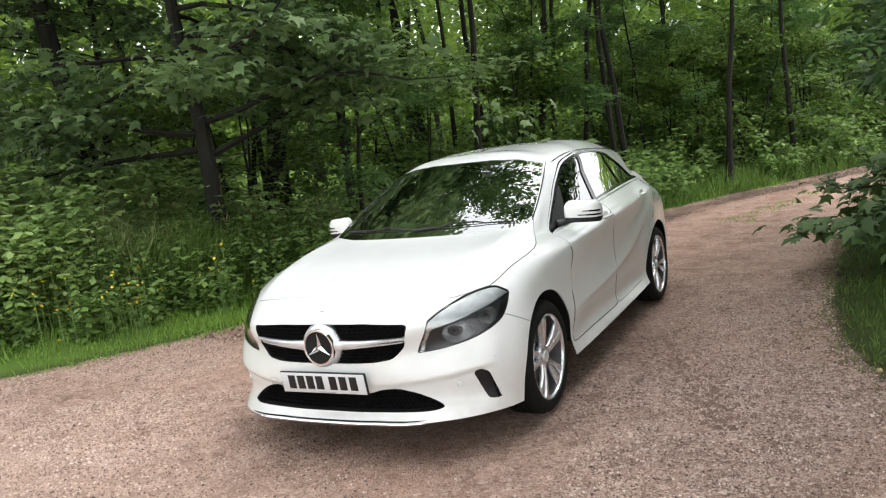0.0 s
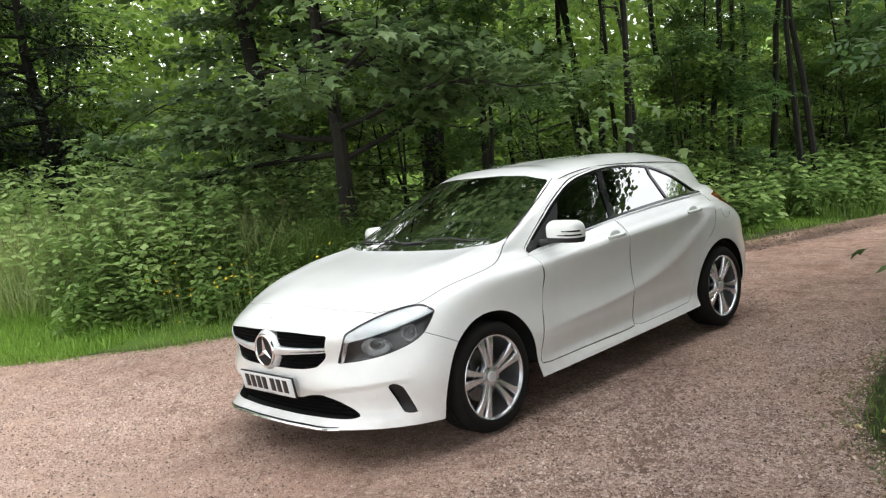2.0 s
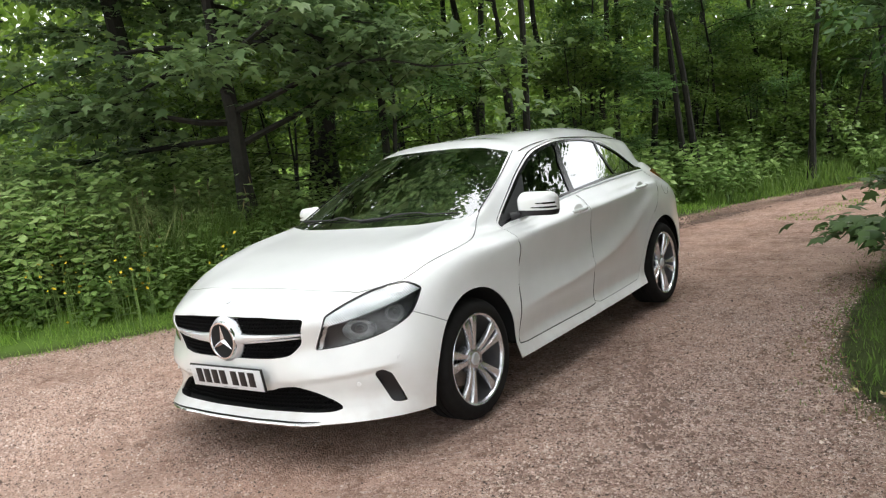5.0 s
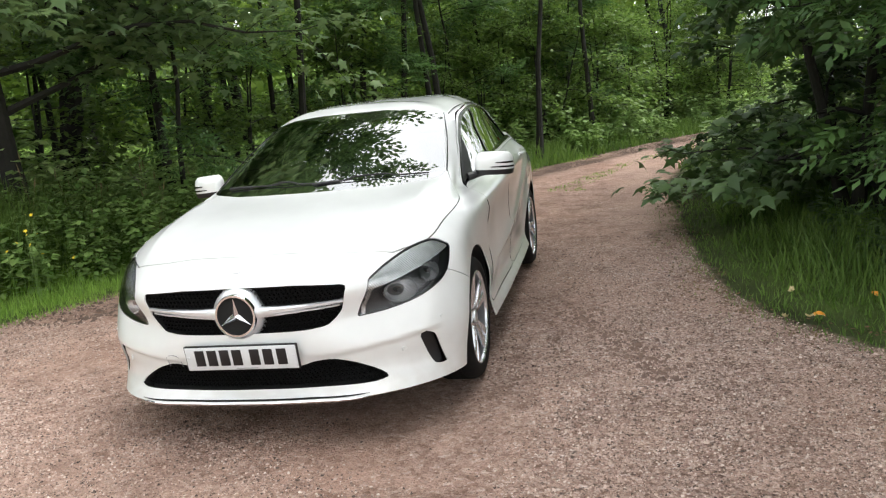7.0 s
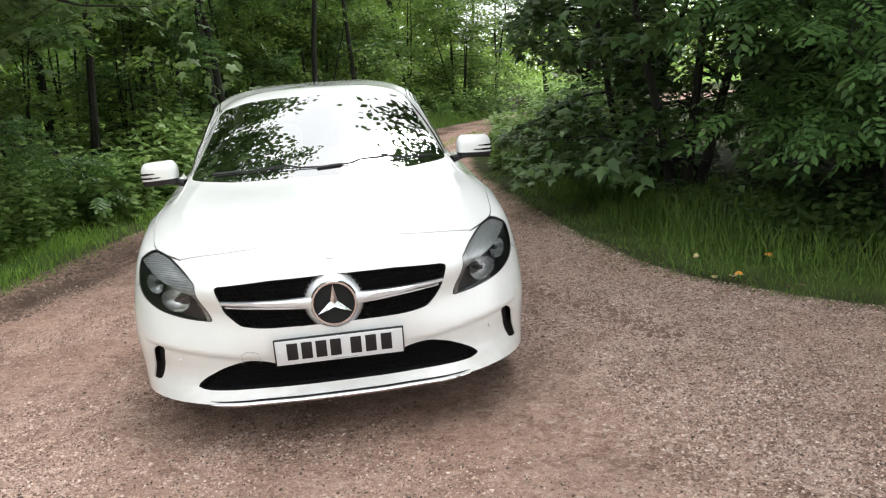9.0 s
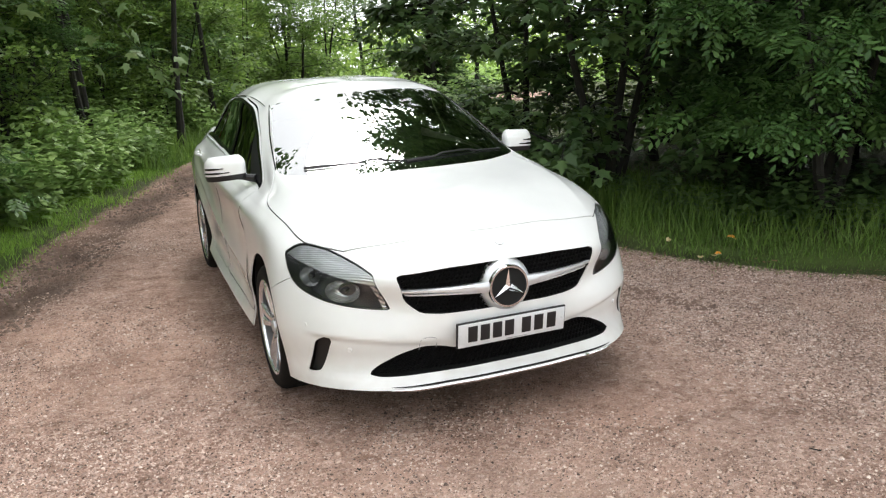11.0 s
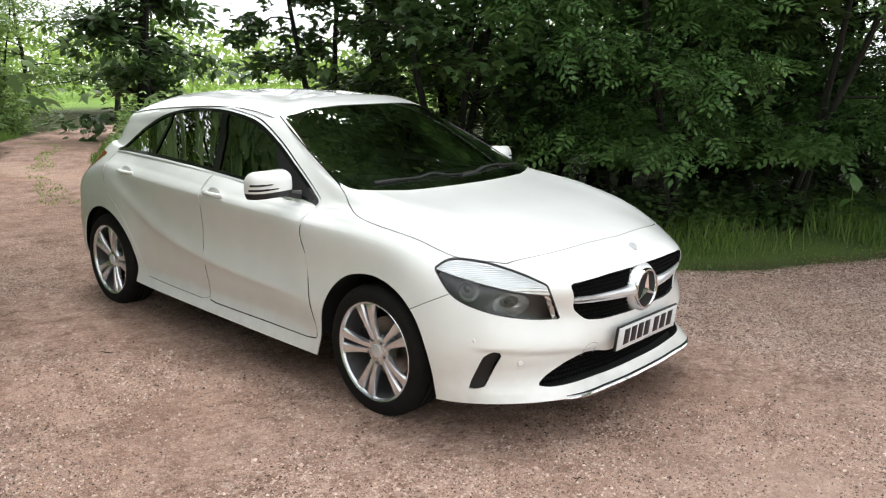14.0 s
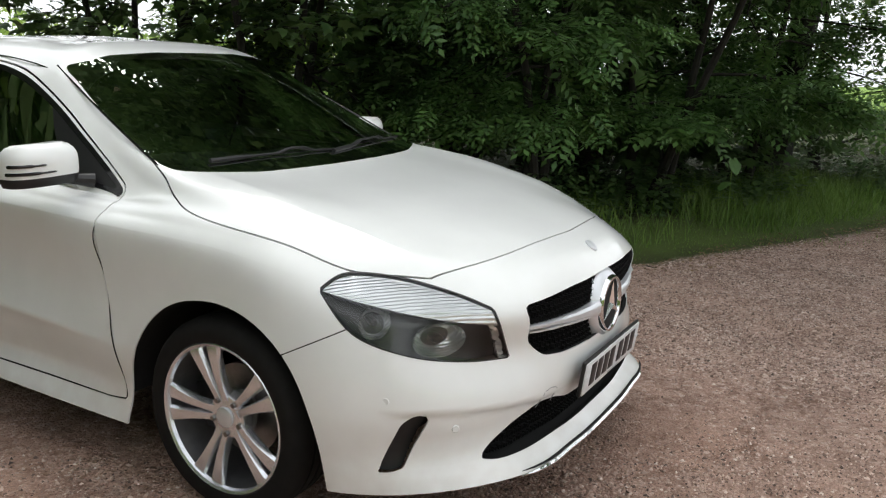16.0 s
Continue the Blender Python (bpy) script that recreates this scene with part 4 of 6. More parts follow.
badge = part("round_badge", lathe([(.097, -.02), (.096, .012), (.091, .021), (.083, .021), (.080, .015), (.079, .008)], 56, pose(0, -.878, .597, 0, 0, -90) @ pose(0, 0, 0)), CHROME, grille, "chrome ring badge")
part("badge_disc", lathe([(0, .016), (.05, .0145), (.080, .011), (.080, -.03), (.094, -.03)], 48, pose(0, -.878, .597, 0, 0, -90)), DARK, badge, "gloss black disc")
for k in range(3):
    a = radians(90 + 120 * k)
    d, e = Vector((math.cos(a), 0, math.sin(a))), Vector((-math.sin(a), 0, math.cos(a)))
    c = Vector((0, -.892, .597))
    bm = bmesh.new()
    base = [bm.verts.new(c + e * s * .017 + Vector((0, 0, 0))) for s in (-1, 1)]
    tip = bm.verts.new(c + d * .079)
    ridge0, ridge1 = bm.verts.new(c + Vector((0, -.014, 0))), bm.verts.new(c + d * .079 + Vector((0, -.006, 0)))
    for fc in ((base[0], ridge0, ridge1), (base[0], ridge1, tip), (base[1], ridge1, ridge0), (base[1], tip, ridge1)):
        bm.faces.new(fc)
    part("badge_arm", bm, CHROME, badge, smooth=False)
kb = np.argmin(np.where(shell.v[:, 2] > .7, shell.v[:, 0] ** 2 + (shell.v[:, 1] + .812) ** 2, 9))
facing = Vector(shell.n[kb]).to_track_quat("X", "Z").to_matrix().to_4x4()
part("bonnet_badge", lathe([(0, .004), (.018, .004), (.0225, .003), (.0235, .001), (.0235, -.004)], 28, Matrix.Translation(shell.v[kb]) @ facing), SATIN, CAR, "small round silver bonnet badge")

plate = new("number_plate")
plate.parent = CAR
plate["label"] = "white number plate with dark characters shown as bars"
tilt = pose(.004, -.908, .416, 8, 0, 0)
part("plate_holder", box_bm(.526, .012, .117, tilt @ pose(0, .008, 0), .004), BLACK, plate, "black plate holder")
part("plate_face", box_bm(.514, .006, .107, tilt, .0028), PLATE, plate)
for x, w in ((-.190, .044), (-.132, .044), (-.074, .044), (-.016, .044), (.066, .044), (.127, .044), (.190, .044)):
    part("character_bar", box_bm(w, .003, .073, tilt @ pose(x, -.0036, .004), .001), INK, plate)
for x in (-.243, .243):
    part("plate_screw", lathe([(0, .004), (.005, .004), (.006, 0)], 10, tilt @ pose(x, -.003, .006, 0, 0, -90)), PLATE, plate)
part("maker_bar", box_bm(.10, .002, .004, tilt @ pose(.02, -.0034, -.047), .0005), GREY_BAR, plate)

intake_hole.pushed(.055).both().object("intake_backing", DARK, CAR, "black lower intake")
bm = bmesh.new()
for i in range(-30, 31):
    for j in range(6):
        x, z = i * .021 + (j % 2) * .0105, .262 + j * .0185
        if polygon_distance(np.array([(abs(x), z)]), intake_line)[0] > -.006:
            continue
        y = surface_y(x, z) + .035
        ring = [[bm.verts.new((x + ra * 1.12 * math.cos(radians(60 * k)), y + d, z + ra * math.sin(radians(60 * k)))) for k in range(6)] for d, ra in ((0, .0100), (0, .0078), (.014, .0078))]
        for a, b in zip(ring, ring[1:]):
            for k in range(6):
                bm.faces.new((a[k], a[(k + 1) % 6], b[(k + 1) % 6], b[k]))
part("intake_mesh", bm, MESH, CAR, "black honeycomb intake mesh")
for flip in (False, True):
    turn = (lambda s: s.mirrored()) if flip else (lambda s: s)
    sx = -1 if flip else 1
    vent = turn(slot_hole.pushed(.03)).object("bumper_vent", BLACK, CAR, "black vertical bumper vent")
    for k in range(6):
        z = .275 + k * .024
        xs = .762 - (z - .25) * .12
        part("vent_slat", box_bm(.045, .012, .006, pose(sx * (xs - .026), -.538 - (z - .25) * .35, z, 0, 0, sx * 50), .001), BLACK, vent)
    # silver blade along the lower lip
    pts = [(sx * x, surface_y(x, .205) - .004, .206 + .004 * (x / .5) ** 2) for x in np.linspace(0, .54, 14)]
    part("lip_blade", tube(pts, [.0085] * 11 + [.0075, .005, .002], 6), CHROME, CAR, "bright silver lower lip")
    groove = [(x, y + .0005, z + .015) for x, y, z in pts]
    part("lip_groove", tube(groove, [.0042] * 11 + [.0035, .003, .001], 6), DARK, CAR, "black groove above the lip")
    for x, z in ((.667, .367), (.815, .47)):
        y = surface_y(x, z)
        a = 42 if x < .7 else 66
        part("parking_sensor", lathe([(0, .003), (.0095, .003), (.011, .001), (.011, -.004)], 16, pose(sx * x, y, z, 0, 0, -90 + sx * a)), PAINT, CAR)

# -- head lamps
for flip in (False, True):
    turn = (lambda s: s.mirrored()) if flip else (lambda s: s)
    sx = -1 if flip else 1
    hl = new("headlamp")
    hl.parent = CAR
    hl["label"] = "swept-back headlamp with clear lens and grey reflector"
    turn(lamp).object("lens", LAMP_GLASS, hl, "clear headlamp lens")
    turn(lamp.pushed(.075)).object("lamp_bowl", LAMP_GREY, hl, "dark grey lamp housing")
    edge = polygon_distance(corner_az(lamp), lamp_line)
    ring = lamp.halves(edge + .003)[0]
    wall = lamp.pushed(.003).rim(.075)
    wall = Sheet(wall.v, wall.n, wall.f[len(lamp.f):])
    turn(wall).object("lamp_wall", LAMP_GREY, hl)
    turn(ring.pushed(-.0005)).object("lamp_gasket", BLACK, hl)
    # bright running-light strip along the upper edge
    top = lamp.halves(.656 + .270 * (lamp.v[:, 1] + .72) - lamp.v[:, 2])[1]
    top = top.halves(polygon_distance(corner_az(top), lamp_line) + .006)[1]
    turn(top.pushed(.007)).rim(.025).object("light_strip", STRIP, hl, "bright silver light guide strip")
    az = corner_az(lamp)
    slant = az[:, 0] - (-.194 + (az[:, 1] - .545) / .145 * .058)
    inner_end = lamp.halves(np.maximum(np.abs(slant - .022) - .011, az[:, 1] - .655))[1]
    turn(inner_end.pushed(.008)).rim(.02).object("end_strip", STRIP, hl, "silver inner end of the light strip")
    for (x, y, z), r, wide in (((.752, -.485, .662), .047, 1.0), ((.650, -.630, .612), .050, 1.6)):
        m = pose(sx * x, y + .012, z, 0, 0, -90 + sx * 36) @ Matrix.Diagonal((1, wide, 1, 1))
        bowl = part("reflector", lathe([(r, .018), (r * .95, .008), (r * .75, -.018), (r * .4, -.035), (0, -.04)], 28, m), STRIP, hl, "fluted silver reflector bowl")
        part("bulb_shield", lathe([(0, .012), (.009, .010), (.012, 0), (.011, -.03)], 16, m), LAMP_GREY, bowl)
    tl = new("tail_lamp")
    tl.parent = CAR
    tl["label"] = "red wrap-round tail lamp"
    turn(tail_lamp).rim(.02).object("tail_lens", RED_LENS, tl, "red lamp lens")

# -- door mirrors
for sx in (1, -1):
    mr = new("door_mirror")
    mr.parent = CAR
    mr["label"] = "white door mirror with black base and indicator strip"
    place = pose(sx * .905, .715, 1.018) @ Matrix.Diagonal((sx, 1, 1, 1))
    for nm, mt, zlo, zhi, lab in (("mirror_cap", PAINT, -.034, .066, "glossy white mirror cap"), ("mirror_base", BLACK, -.064, -.034, "matt black mirror base")):
        bm = bmesh.new()
        rings = []
        for t in np.linspace(0, 1, 13):
            z = zlo + (zhi - zlo) * t
            k = abs((z - .0) / .068) ** 3.2
            w = .108 * (1 - .30 * k if z > 0 else 1 - .10 * k)
            dep = .064 * (1 - .55 * k if z > 0 else 1 - .25 * k)
            ring = []
            for a2 in np.linspace(0, 2 * math.pi, 36, endpoint=False):
                ca, sa = math.cos(a2), math.sin(a2)
                x = math.copysign(abs(ca) ** .42, ca) * w
                y = -abs(sa) ** .62 * dep if sa > 0 else abs(sa) ** .5 * .022
                ring.append(bm.verts.new(place @ Vector((x, y + .16 * x + .25 * max(0, x) ** 2 / .1, z - .06 * x))))
            rings.append(ring)
        for p, q in zip(rings, rings[1:]):
            for j in range(36):
                bm.faces.new((p[j], p[(j + 1) % 36], q[(j + 1) % 36], q[j]))
        bm.faces.new(rings[0][::-1])
        bm.faces.new(rings[-1])
        bmesh.ops.bevel(bm, geom=[e for e in bm.edges if e.verts[0] in rings[-1] and e.verts[1] in rings[-1]], offset=.008, segments=3, affect="EDGES") if zhi > 0 else None
        part(nm, bm, mt, mr, lab, sharp=50)
    part("mirror_arm", tube([(sx * .90, .71, .972), (sx * .82, .69, .965), (sx * .755, .65, .955)], [.014, .017, .024], 10), BLACK, mr, "black mirror arm")
    for dz, x0, x1 in ((.006, .015, .104), (-.018, -.015, .106)):
        pts = []
        for t in np.linspace(0, 1, 14):
            x = x0 + t * (x1 - x0)
            ca = (x / .108) ** (1 / .42) if x > 0 else 0
            sa = max(0, 1 - ca * ca) ** .5
            pts.append(place @ Vector((x, -abs(sa) ** .62 * .064 + .16 * x + .25 * max(0, x) ** 2 / .1 - .0008, dz - .06 * x)))
        part("indicator_strip", tube(pts, [.001] + [.0034] * 5 + [.0056] * 8, 6), GLOSS_BLACK, mr, "dark indicator strip")
    part("mirror_glass", box_bm(.17, .004, .085, pose(sx * .905, .742, 1.02, 0, 0, sx * 9), .0015), CHROME, mr)

# -- door handles over flat ovals whose greyer white paints a recess's shade
for sx in (1, -1):
    for y0, z0 in ((1.285, .912), (2.345, .945)):
        x0 = surface_x(y0, z0)
        h = new("door_handle")
        h.parent = CAR
        h["label"] = "white pull handle over a recess shaded by colour"
        bm = bmesh.new()
        bmesh.ops.create_uvsphere(bm, u_segments=20, v_segments=12, radius=1)
        bmesh.ops.transform(bm, matrix=pose(sx * (x0 + .001), y0, z0 + .004, -3, 0, 0) @ Matrix.Diagonal((.004, .062, .030, 1)), verts=bm.verts)
        part("recess", bm, HANDLE_SHADE, h)
        pts = [(sx * (x0 + d), y0 + t * .092, z0 - .003 + .003 * t) for t, d in ((-1, .006), (-.8, .018), (-.4, .026), (0, .028), (.4, .026), (.8, .02), (1, .006))]
        part("grip", tube(pts, [.009, .0115, .0125, .013, .0125, .0115, .009], 10), PAINT, h)

# -- dark joints round the doors
for sx in (1, -1):
    for line, radius in ((spline([(.503, .90), (.50, .80), (.47, .60), (.43, .40), (.41, .285)], 8), .0019), (spline([(1.421, 1.0), (1.42, .9), (1.45, .6), (1.44, .285)], 8), .0010), (spline([(2.67, 1.03), (2.66, .95), (2.60, .80), (2.50, .72)], 6), .0009)):
        pts = [(sx * (surface_x(y, z) + .0002), y, z) for y, z in line]
        even_x = np.polyval(np.polyfit([p[2] for p in pts], [p[0] for p in pts], 5), [p[2] for p in pts])
        part("door_joint", tube([(x, p[1], p[2]) for x, p in zip(even_x, pts)], radius, 5), DARK, CAR, "narrow dark joint beside the door")

# -- fuel flap, wipers, roof joints, tow-eye cover
ring = [(surface_x(2.83 + .07 * math.cos(a), .90 + .07 * math.sin(a)) + .0005, 2.83 + .07 * math.cos(a), .90 + .07 * math.sin(a)) for a in np.linspace(0, 2 * math.pi, 25)]
part("fuel_flap_joint", tube([(x, y, z) for x, y, z in ring], .0011, 5, cap=False), DARK, CAR)
for sx in (1, -1):
    pts = []
    for t in np.linspace(0, 1, 26):
        x, y = np.array([.585, 1.10]) * (1 - t) + np.array([.50, 2.80]) * t
        x = .575 + .035 * math.sin(math.pi * min(1, t * 1.15)) - .05 * t ** 3
        pts.append((sx * x, y, surface_z(x, y) + .002))
    even_z = np.polyval(np.polyfit([p[1] for p in pts], [p[2] for p in pts], 4), [p[1] for p in pts])
    pts = [(p[0], p[1], z) for p, z in zip(pts, even_z)]
    part("roof_joint", tube(pts, .003, 6), GLOSS_BLACK, CAR, "black roof joint strip")
    pts = []
    for t in np.linspace(0, 1, 14):
        i = .684 * (1 - t) + .553 * t
        y = .40 * (1 - t) + 1.075 * t
        z = 1.006 * (1 - t) + 1.322 * t
        pts.append((sx * (i + .004 + .012 * math.sin(math.pi * t)), y + .012 * math.sin(math.pi * t), z + .010 * math.sin(math.pi * t)))
    part("screen_moulding", tube(pts, .004, 6), GLOSS_BLACK, CAR, "black windscreen moulding")
cowl = []
bm = bmesh.new()
for x in np.linspace(-.66, .66, 24):
    y = .195 + .19 * (abs(x) / .66) ** 2.1
    cowl.append([bm.verts.new((x, y + d, .992 + h + .006 * (abs(x) / .66) ** 2)) for d, h in ((-.09, -.03), (-.02, .0), (.045, .024))])
for p, q in zip(cowl, cowl[1:]):
    for j in range(2):
        bm.faces.new((p[j], p[j + 1], q[j + 1], q[j]))
part("cowl_panel", bm, BLACK, CAR, "black cowl panel below the windscreen")
for x0, y0, x1, y1 in ((-.56, .315, .06, .232), (-.02, .222, .60, .345)):
    wp = new("wiper")
    wp.parent = CAR
    pts = [(x, y, surface_z(x, y) + .008 + .010 * math.sin(math.pi * t)) for t in np.linspace(0, 1, 12) for x, y in [(x0 + (x1 - x0) * t, y0 + (y1 - y0) * t - .012 * math.sin(math.pi * t))]]
    part("wiper_arm", tube(pts, [.009] * 3 + [.005] * 9, 6), BLACK, wp)
    part("wiper_blade", tube([(a, b + .02, c - .004) for a, b, c in pts[2:]], .0042, 6), BLACK, wp)
part("tow_cover_joint", tube([(x, surface_y(x, z) - .0005, z) for x, z in [(-.396, .36)] + [(-.36 - .036 * math.cos(a), .40 + .018 * math.sin(a)) for a in np.linspace(0, math.pi, 10)] + [(-.324, .36)]], .0014, 5), GREY_BAR, CAR)

# -- cabin
part("cabin_floor", box_bm(1.40, 2.6, .06, pose(0, 1.75, .36), .02), CABIN, CAR)
bm = bmesh.new()
sec = [(.30, .93), (.36, .975), (.55, .985), (.80, .965), (.92, .93), (.98, .86), (.96, .70), (.90, .45)]
cols = []
for x in np.linspace(-.70, .70, 22):
    hood = .035 * math.exp(-((x + .34) / .16) ** 4)
    cols.append([bm.verts.new((x, y + .10 * (abs(x) / .7) ** 2 * (i < 3), z + hood * (2 <= i <= 4) - .01 * (abs(x) / .7) ** 4)) for i, (y, z) in enumerate(sec)])
for p, q in zip(cols, cols[1:]):
    for j in range(len(sec) - 1):
        bm.faces.new((p[j], p[j + 1], q[j + 1], q[j]))
part("dashboard", bm, CABIN, CAR, "dark grey dashboard")
part("display_screen", box_bm(.20, .018, .115, pose(0, .80, 1.02, -18, 0, 0), .006), GLOSS_BLACK, CAR, "black centre display screen")
wheel_m = pose(-.34, 1.06, .90, 65, 0, 0)
bm = bmesh.new()
tube([wheel_m @ Vector((.182 * math.cos(a), .182 * math.sin(a), 0)) for a in np.linspace(0, 2 * math.pi, 37)], .015, 10, bm, cap=False)
sw = part("steering_wheel", bm, CABIN, CAR, "black leather steering wheel")
part("wheel_boss", lathe([(0, .03), (.05, .028), (.075, .01), (.075, -.03), (0, -.03)], 24, wheel_m @ pose(0, 0, 0, 0, -90, 0)), CABIN, sw)
for a in (0, 180, 270):
    part("wheel_spoke", box_bm(.13, .035, .014, wheel_m @ pose(0, 0, 0, 0, 0, a) @ pose(.11, 0, 0), .005), SATIN, sw)
part("rear_view_mirror", box_bm(.24, .03, .065, pose(0, .92, 1.285, 12, 0, 0), .014), CABIN, CAR, "black rear view mirror")


def seat(x, y, wide):
    s = new("seat")
    s.parent = CAR
    s["label"] = "black cloth seat with headrest"
    part("seat_base", box_bm(wide, .54, .17, pose(x, y, .54, 6, 0, 0), .06, 3), CLOTH, s)
    part("seat_back", box_bm(wide, .16, .66, pose(x, y + .36, .86, -18, 0, 0), .06, 3), CLOTH, s)
    for hx in ([0] if wide < .7 else [-.36, 0, .36]):
        part("headrest", box_bm(.26, .10, .18, pose(x + hx, y + .50, 1.255 if wide < .7 else 1.17, -12, 0, 0), .045, 3), CLOTH, s)
        for px in (-.06, .06):
            part("headrest_post", tube([(x + hx + px, y + .45, 1.08), (x + hx + px, y + .485, 1.19)], .006, 6), CHROME, s)


seat(-.36, 1.22, .50)
seat(.36, 1.22, .50)
seat(0, 2.05, 1.22)

# ---------------------------------------------------------------- ground and track
WEST = spline([(-30, -16), (-14, -7.5), (-8, -3.6), (-4.9, -1.1), (-3.7, .1), (-3.05, 1.3), (-2.52, 2.6), (-1.98, 4.6), (-1.32, 6.6), (-.88, 8), (-.32, 9.9), (.88, 12.7), (2.18, 15.6), (3.7, 18.5), (5.05, 20.3), (7.2, 22.8), (15.5, 29.5)], 6)
EAST = spline([(30, -12), (14, -5), (8.5, -2.2), (6.1, -1.4), (4.4, -.6), (3.1, .05), (2.55, .75), (2.25, 1.5), (2.1, 2.8), (2.08, 5), (2.15, 8), (2.9, 11.5), (4.1, 14), (5.6, 16.4), (8.4, 19.6), (17, 26.5)], 6)
def west_side(x, y):
    """Where a place lies on or near the track's western edge, north of the bend."""
    return (x < np.interp(y, WEST[:, 1], WEST[:, 0]) + 1.25) & (y > 1.2)


TRACK = np.vstack([WEST, EAST[::-1], [(30, -45), (-30, -45)]])


def fbm(x, y, scale, seed=0):
    """Smooth random relief from a few crossed waves."""
    r = np.random.default_rng(100 + seed)
    out = np.zeros_like(x)
    for k in range(14):
        a, ph, s = r.uniform(0, 6.283), r.uniform(0, 6.283), scale * r.uniform(.5, 2.2)
        out += np.sin((x * math.cos(a) + y * math.sin(a)) * s + ph) / (s / scale)
    return out / 6


def track_distance(x, y):
    return polygon_distance(np.stack([x, y], 1), TRACK)


def height(x, y, d=None):
    """Ground level: a nearly level track, a low bank off it, soft undulation."""
    d = track_distance(x, y) if d is None else d
    off = np.clip(d / 1.2, 0, 1)
    off = off * off * (3 - 2 * off)
    z = fbm(x, y, 2.2, 1) * .008 + fbm(x, y, 9, 2) * .004
    z = z + off * (.07 + fbm(x, y, 1.1, 3) * .06)
    west = np.clip((-x - 4) / 6, 0, 1) * off
    bank = np.clip((d - .25) / 1.7, 0, 1)
    z = z + .42 * bank * bank * (3 - 2 * bank) * np.clip((-x - 3.1) / .8, 0, 1) * np.clip((4.5 - y) / 2, 0, 1)
    z = z + west * .25 + (np.clip((d - 12) / 40, 0, 1) * 2.0 + np.clip((d - 36) / 40, 0, 1) * 9.0) * np.clip((6 - x) / 8, 0, 1)
    rut = np.exp(-((d + .36) / .22) ** 2) * west_side(x, y)
    z = z + .0105 * np.clip(y, -5, 9) - .012
    return z - rut * .035 + rut * .03 * fbm(x, y, 22, 5)


def axis(lo, hi, near0, near1, fine):
    c = list(np.arange(near0, near1, fine))
    s, p = fine, near1
    while p < hi:
        c.append(p)
        s *= 1.22
        p += s
    c.append(hi)
    s, p = fine, near0 - fine
    left = []
    while p > lo:
        left.append(p)
        s *= 1.22
        p -= s
    left.append(lo)
    return np.array(left[::-1] + c)


gx, gy = axis(-400, 400, -6, 7, .09), axis(-400, 400, -5, 12, .09)
XX, YY = np.meshgrid(gx, gy)
fx, fy = XX.ravel(), YY.ravel()
fd = track_distance(fx, fy)
fz = height(fx, fy, fd)
nr, nc = XX.shape
idx = np.arange(nr * nc).reshape(nr, nc)
a, b, c, d = idx[:-1, :-1].ravel(), idx[:-1, 1:].ravel(), idx[1:, 1:].ravel(), idx[1:, :-1].ravel()
base = Sheet(np.stack([fx, fy, fz], 1), np.tile([0., 0, 1], (nr * nc, 1)), np.vstack([np.stack([a, b, c], 1), np.stack([a, c, d], 1)]))
soil_sheet, road_sheet = base.halves(fd - .001)
for nm, sh, lab in (("ground", soil_sheet, "dark woodland soil and grass verge"), ("road", road_sheet, "pinkish compacted gravel track with scattered stones")):
    ob = tagged(link_mesh(nm, sh.v, sh.f, GROUND), lab, nm, kind="structure")
    dd = track_distance(sh.v[:, 0], sh.v[:, 1])
    at = ob.data.attributes.new("track", "FLOAT", "POINT")
    at.data.foreach_set("value", np.clip(.5 - dd / .5, 0, 1).astype(np.float32))
    x, y = sh.v[:, 0], sh.v[:, 1]
    md = np.exp(-((dd + .36 + .1 * fbm(x, y, 3, 8)) / .32) ** 2) * west_side(x, y) * np.clip((y - .8) / 1.5, 0, 1) * np.clip(.75 + .5 * fbm(x, y, 6, 9), 0, 1)
    at = ob.data.attributes.new("meadow", "FLOAT", "POINT")
    at.data.foreach_set("value", np.maximum(np.clip((dd - 9) / 4, 0, 1), np.clip(dd / .3, 0, 1) * np.clip((6 - y) / 3, .2, 1) * np.where(x < 0, np.clip((np.where(x < -4.6, 3.0, 1.6) - dd) / .5, 0, 1), .35 * np.clip((1.2 - dd) / .4, 0, 1))).astype(np.float32))
    at = ob.data.attributes.new("grit", "FLOAT", "POINT")
    gr = np.clip((x - .6 + .5 * fbm(x, y, 1.2, 14)) / 1.2, 0, 1) * np.clip((3.8 - y) / 3, 0, 1)
    at.data.foreach_set("value", gr.astype(np.float32))
    at = ob.data.attributes.new("sand", "FLOAT", "POINT")
    sn = np.clip((-.95 - y + .35 * fbm(x, y, 1.1, 61)) / .9, 0, 1) * np.clip((1.3 - x + .4 * fbm(x, y, 1.4, 62)) / 1.2, 0, 1) * np.clip(.62 + .5 * fbm(x, y, 2.6, 63), .1, .8)
    rb = .55 * np.clip(1 - np.abs(x - 1.75 + .1 * fbm(x, y, 2, 64)) / .55, 0, 1) * np.clip((y - 3.2) / 2, 0, 1)
    at.data.foreach_set("value", np.maximum(sn, rb).astype(np.float32))
    at = ob.data.attributes.new("mud", "FLOAT", "POINT")
    at.data.foreach_set("value", np.clip(md, 0, .9).astype(np.float32))


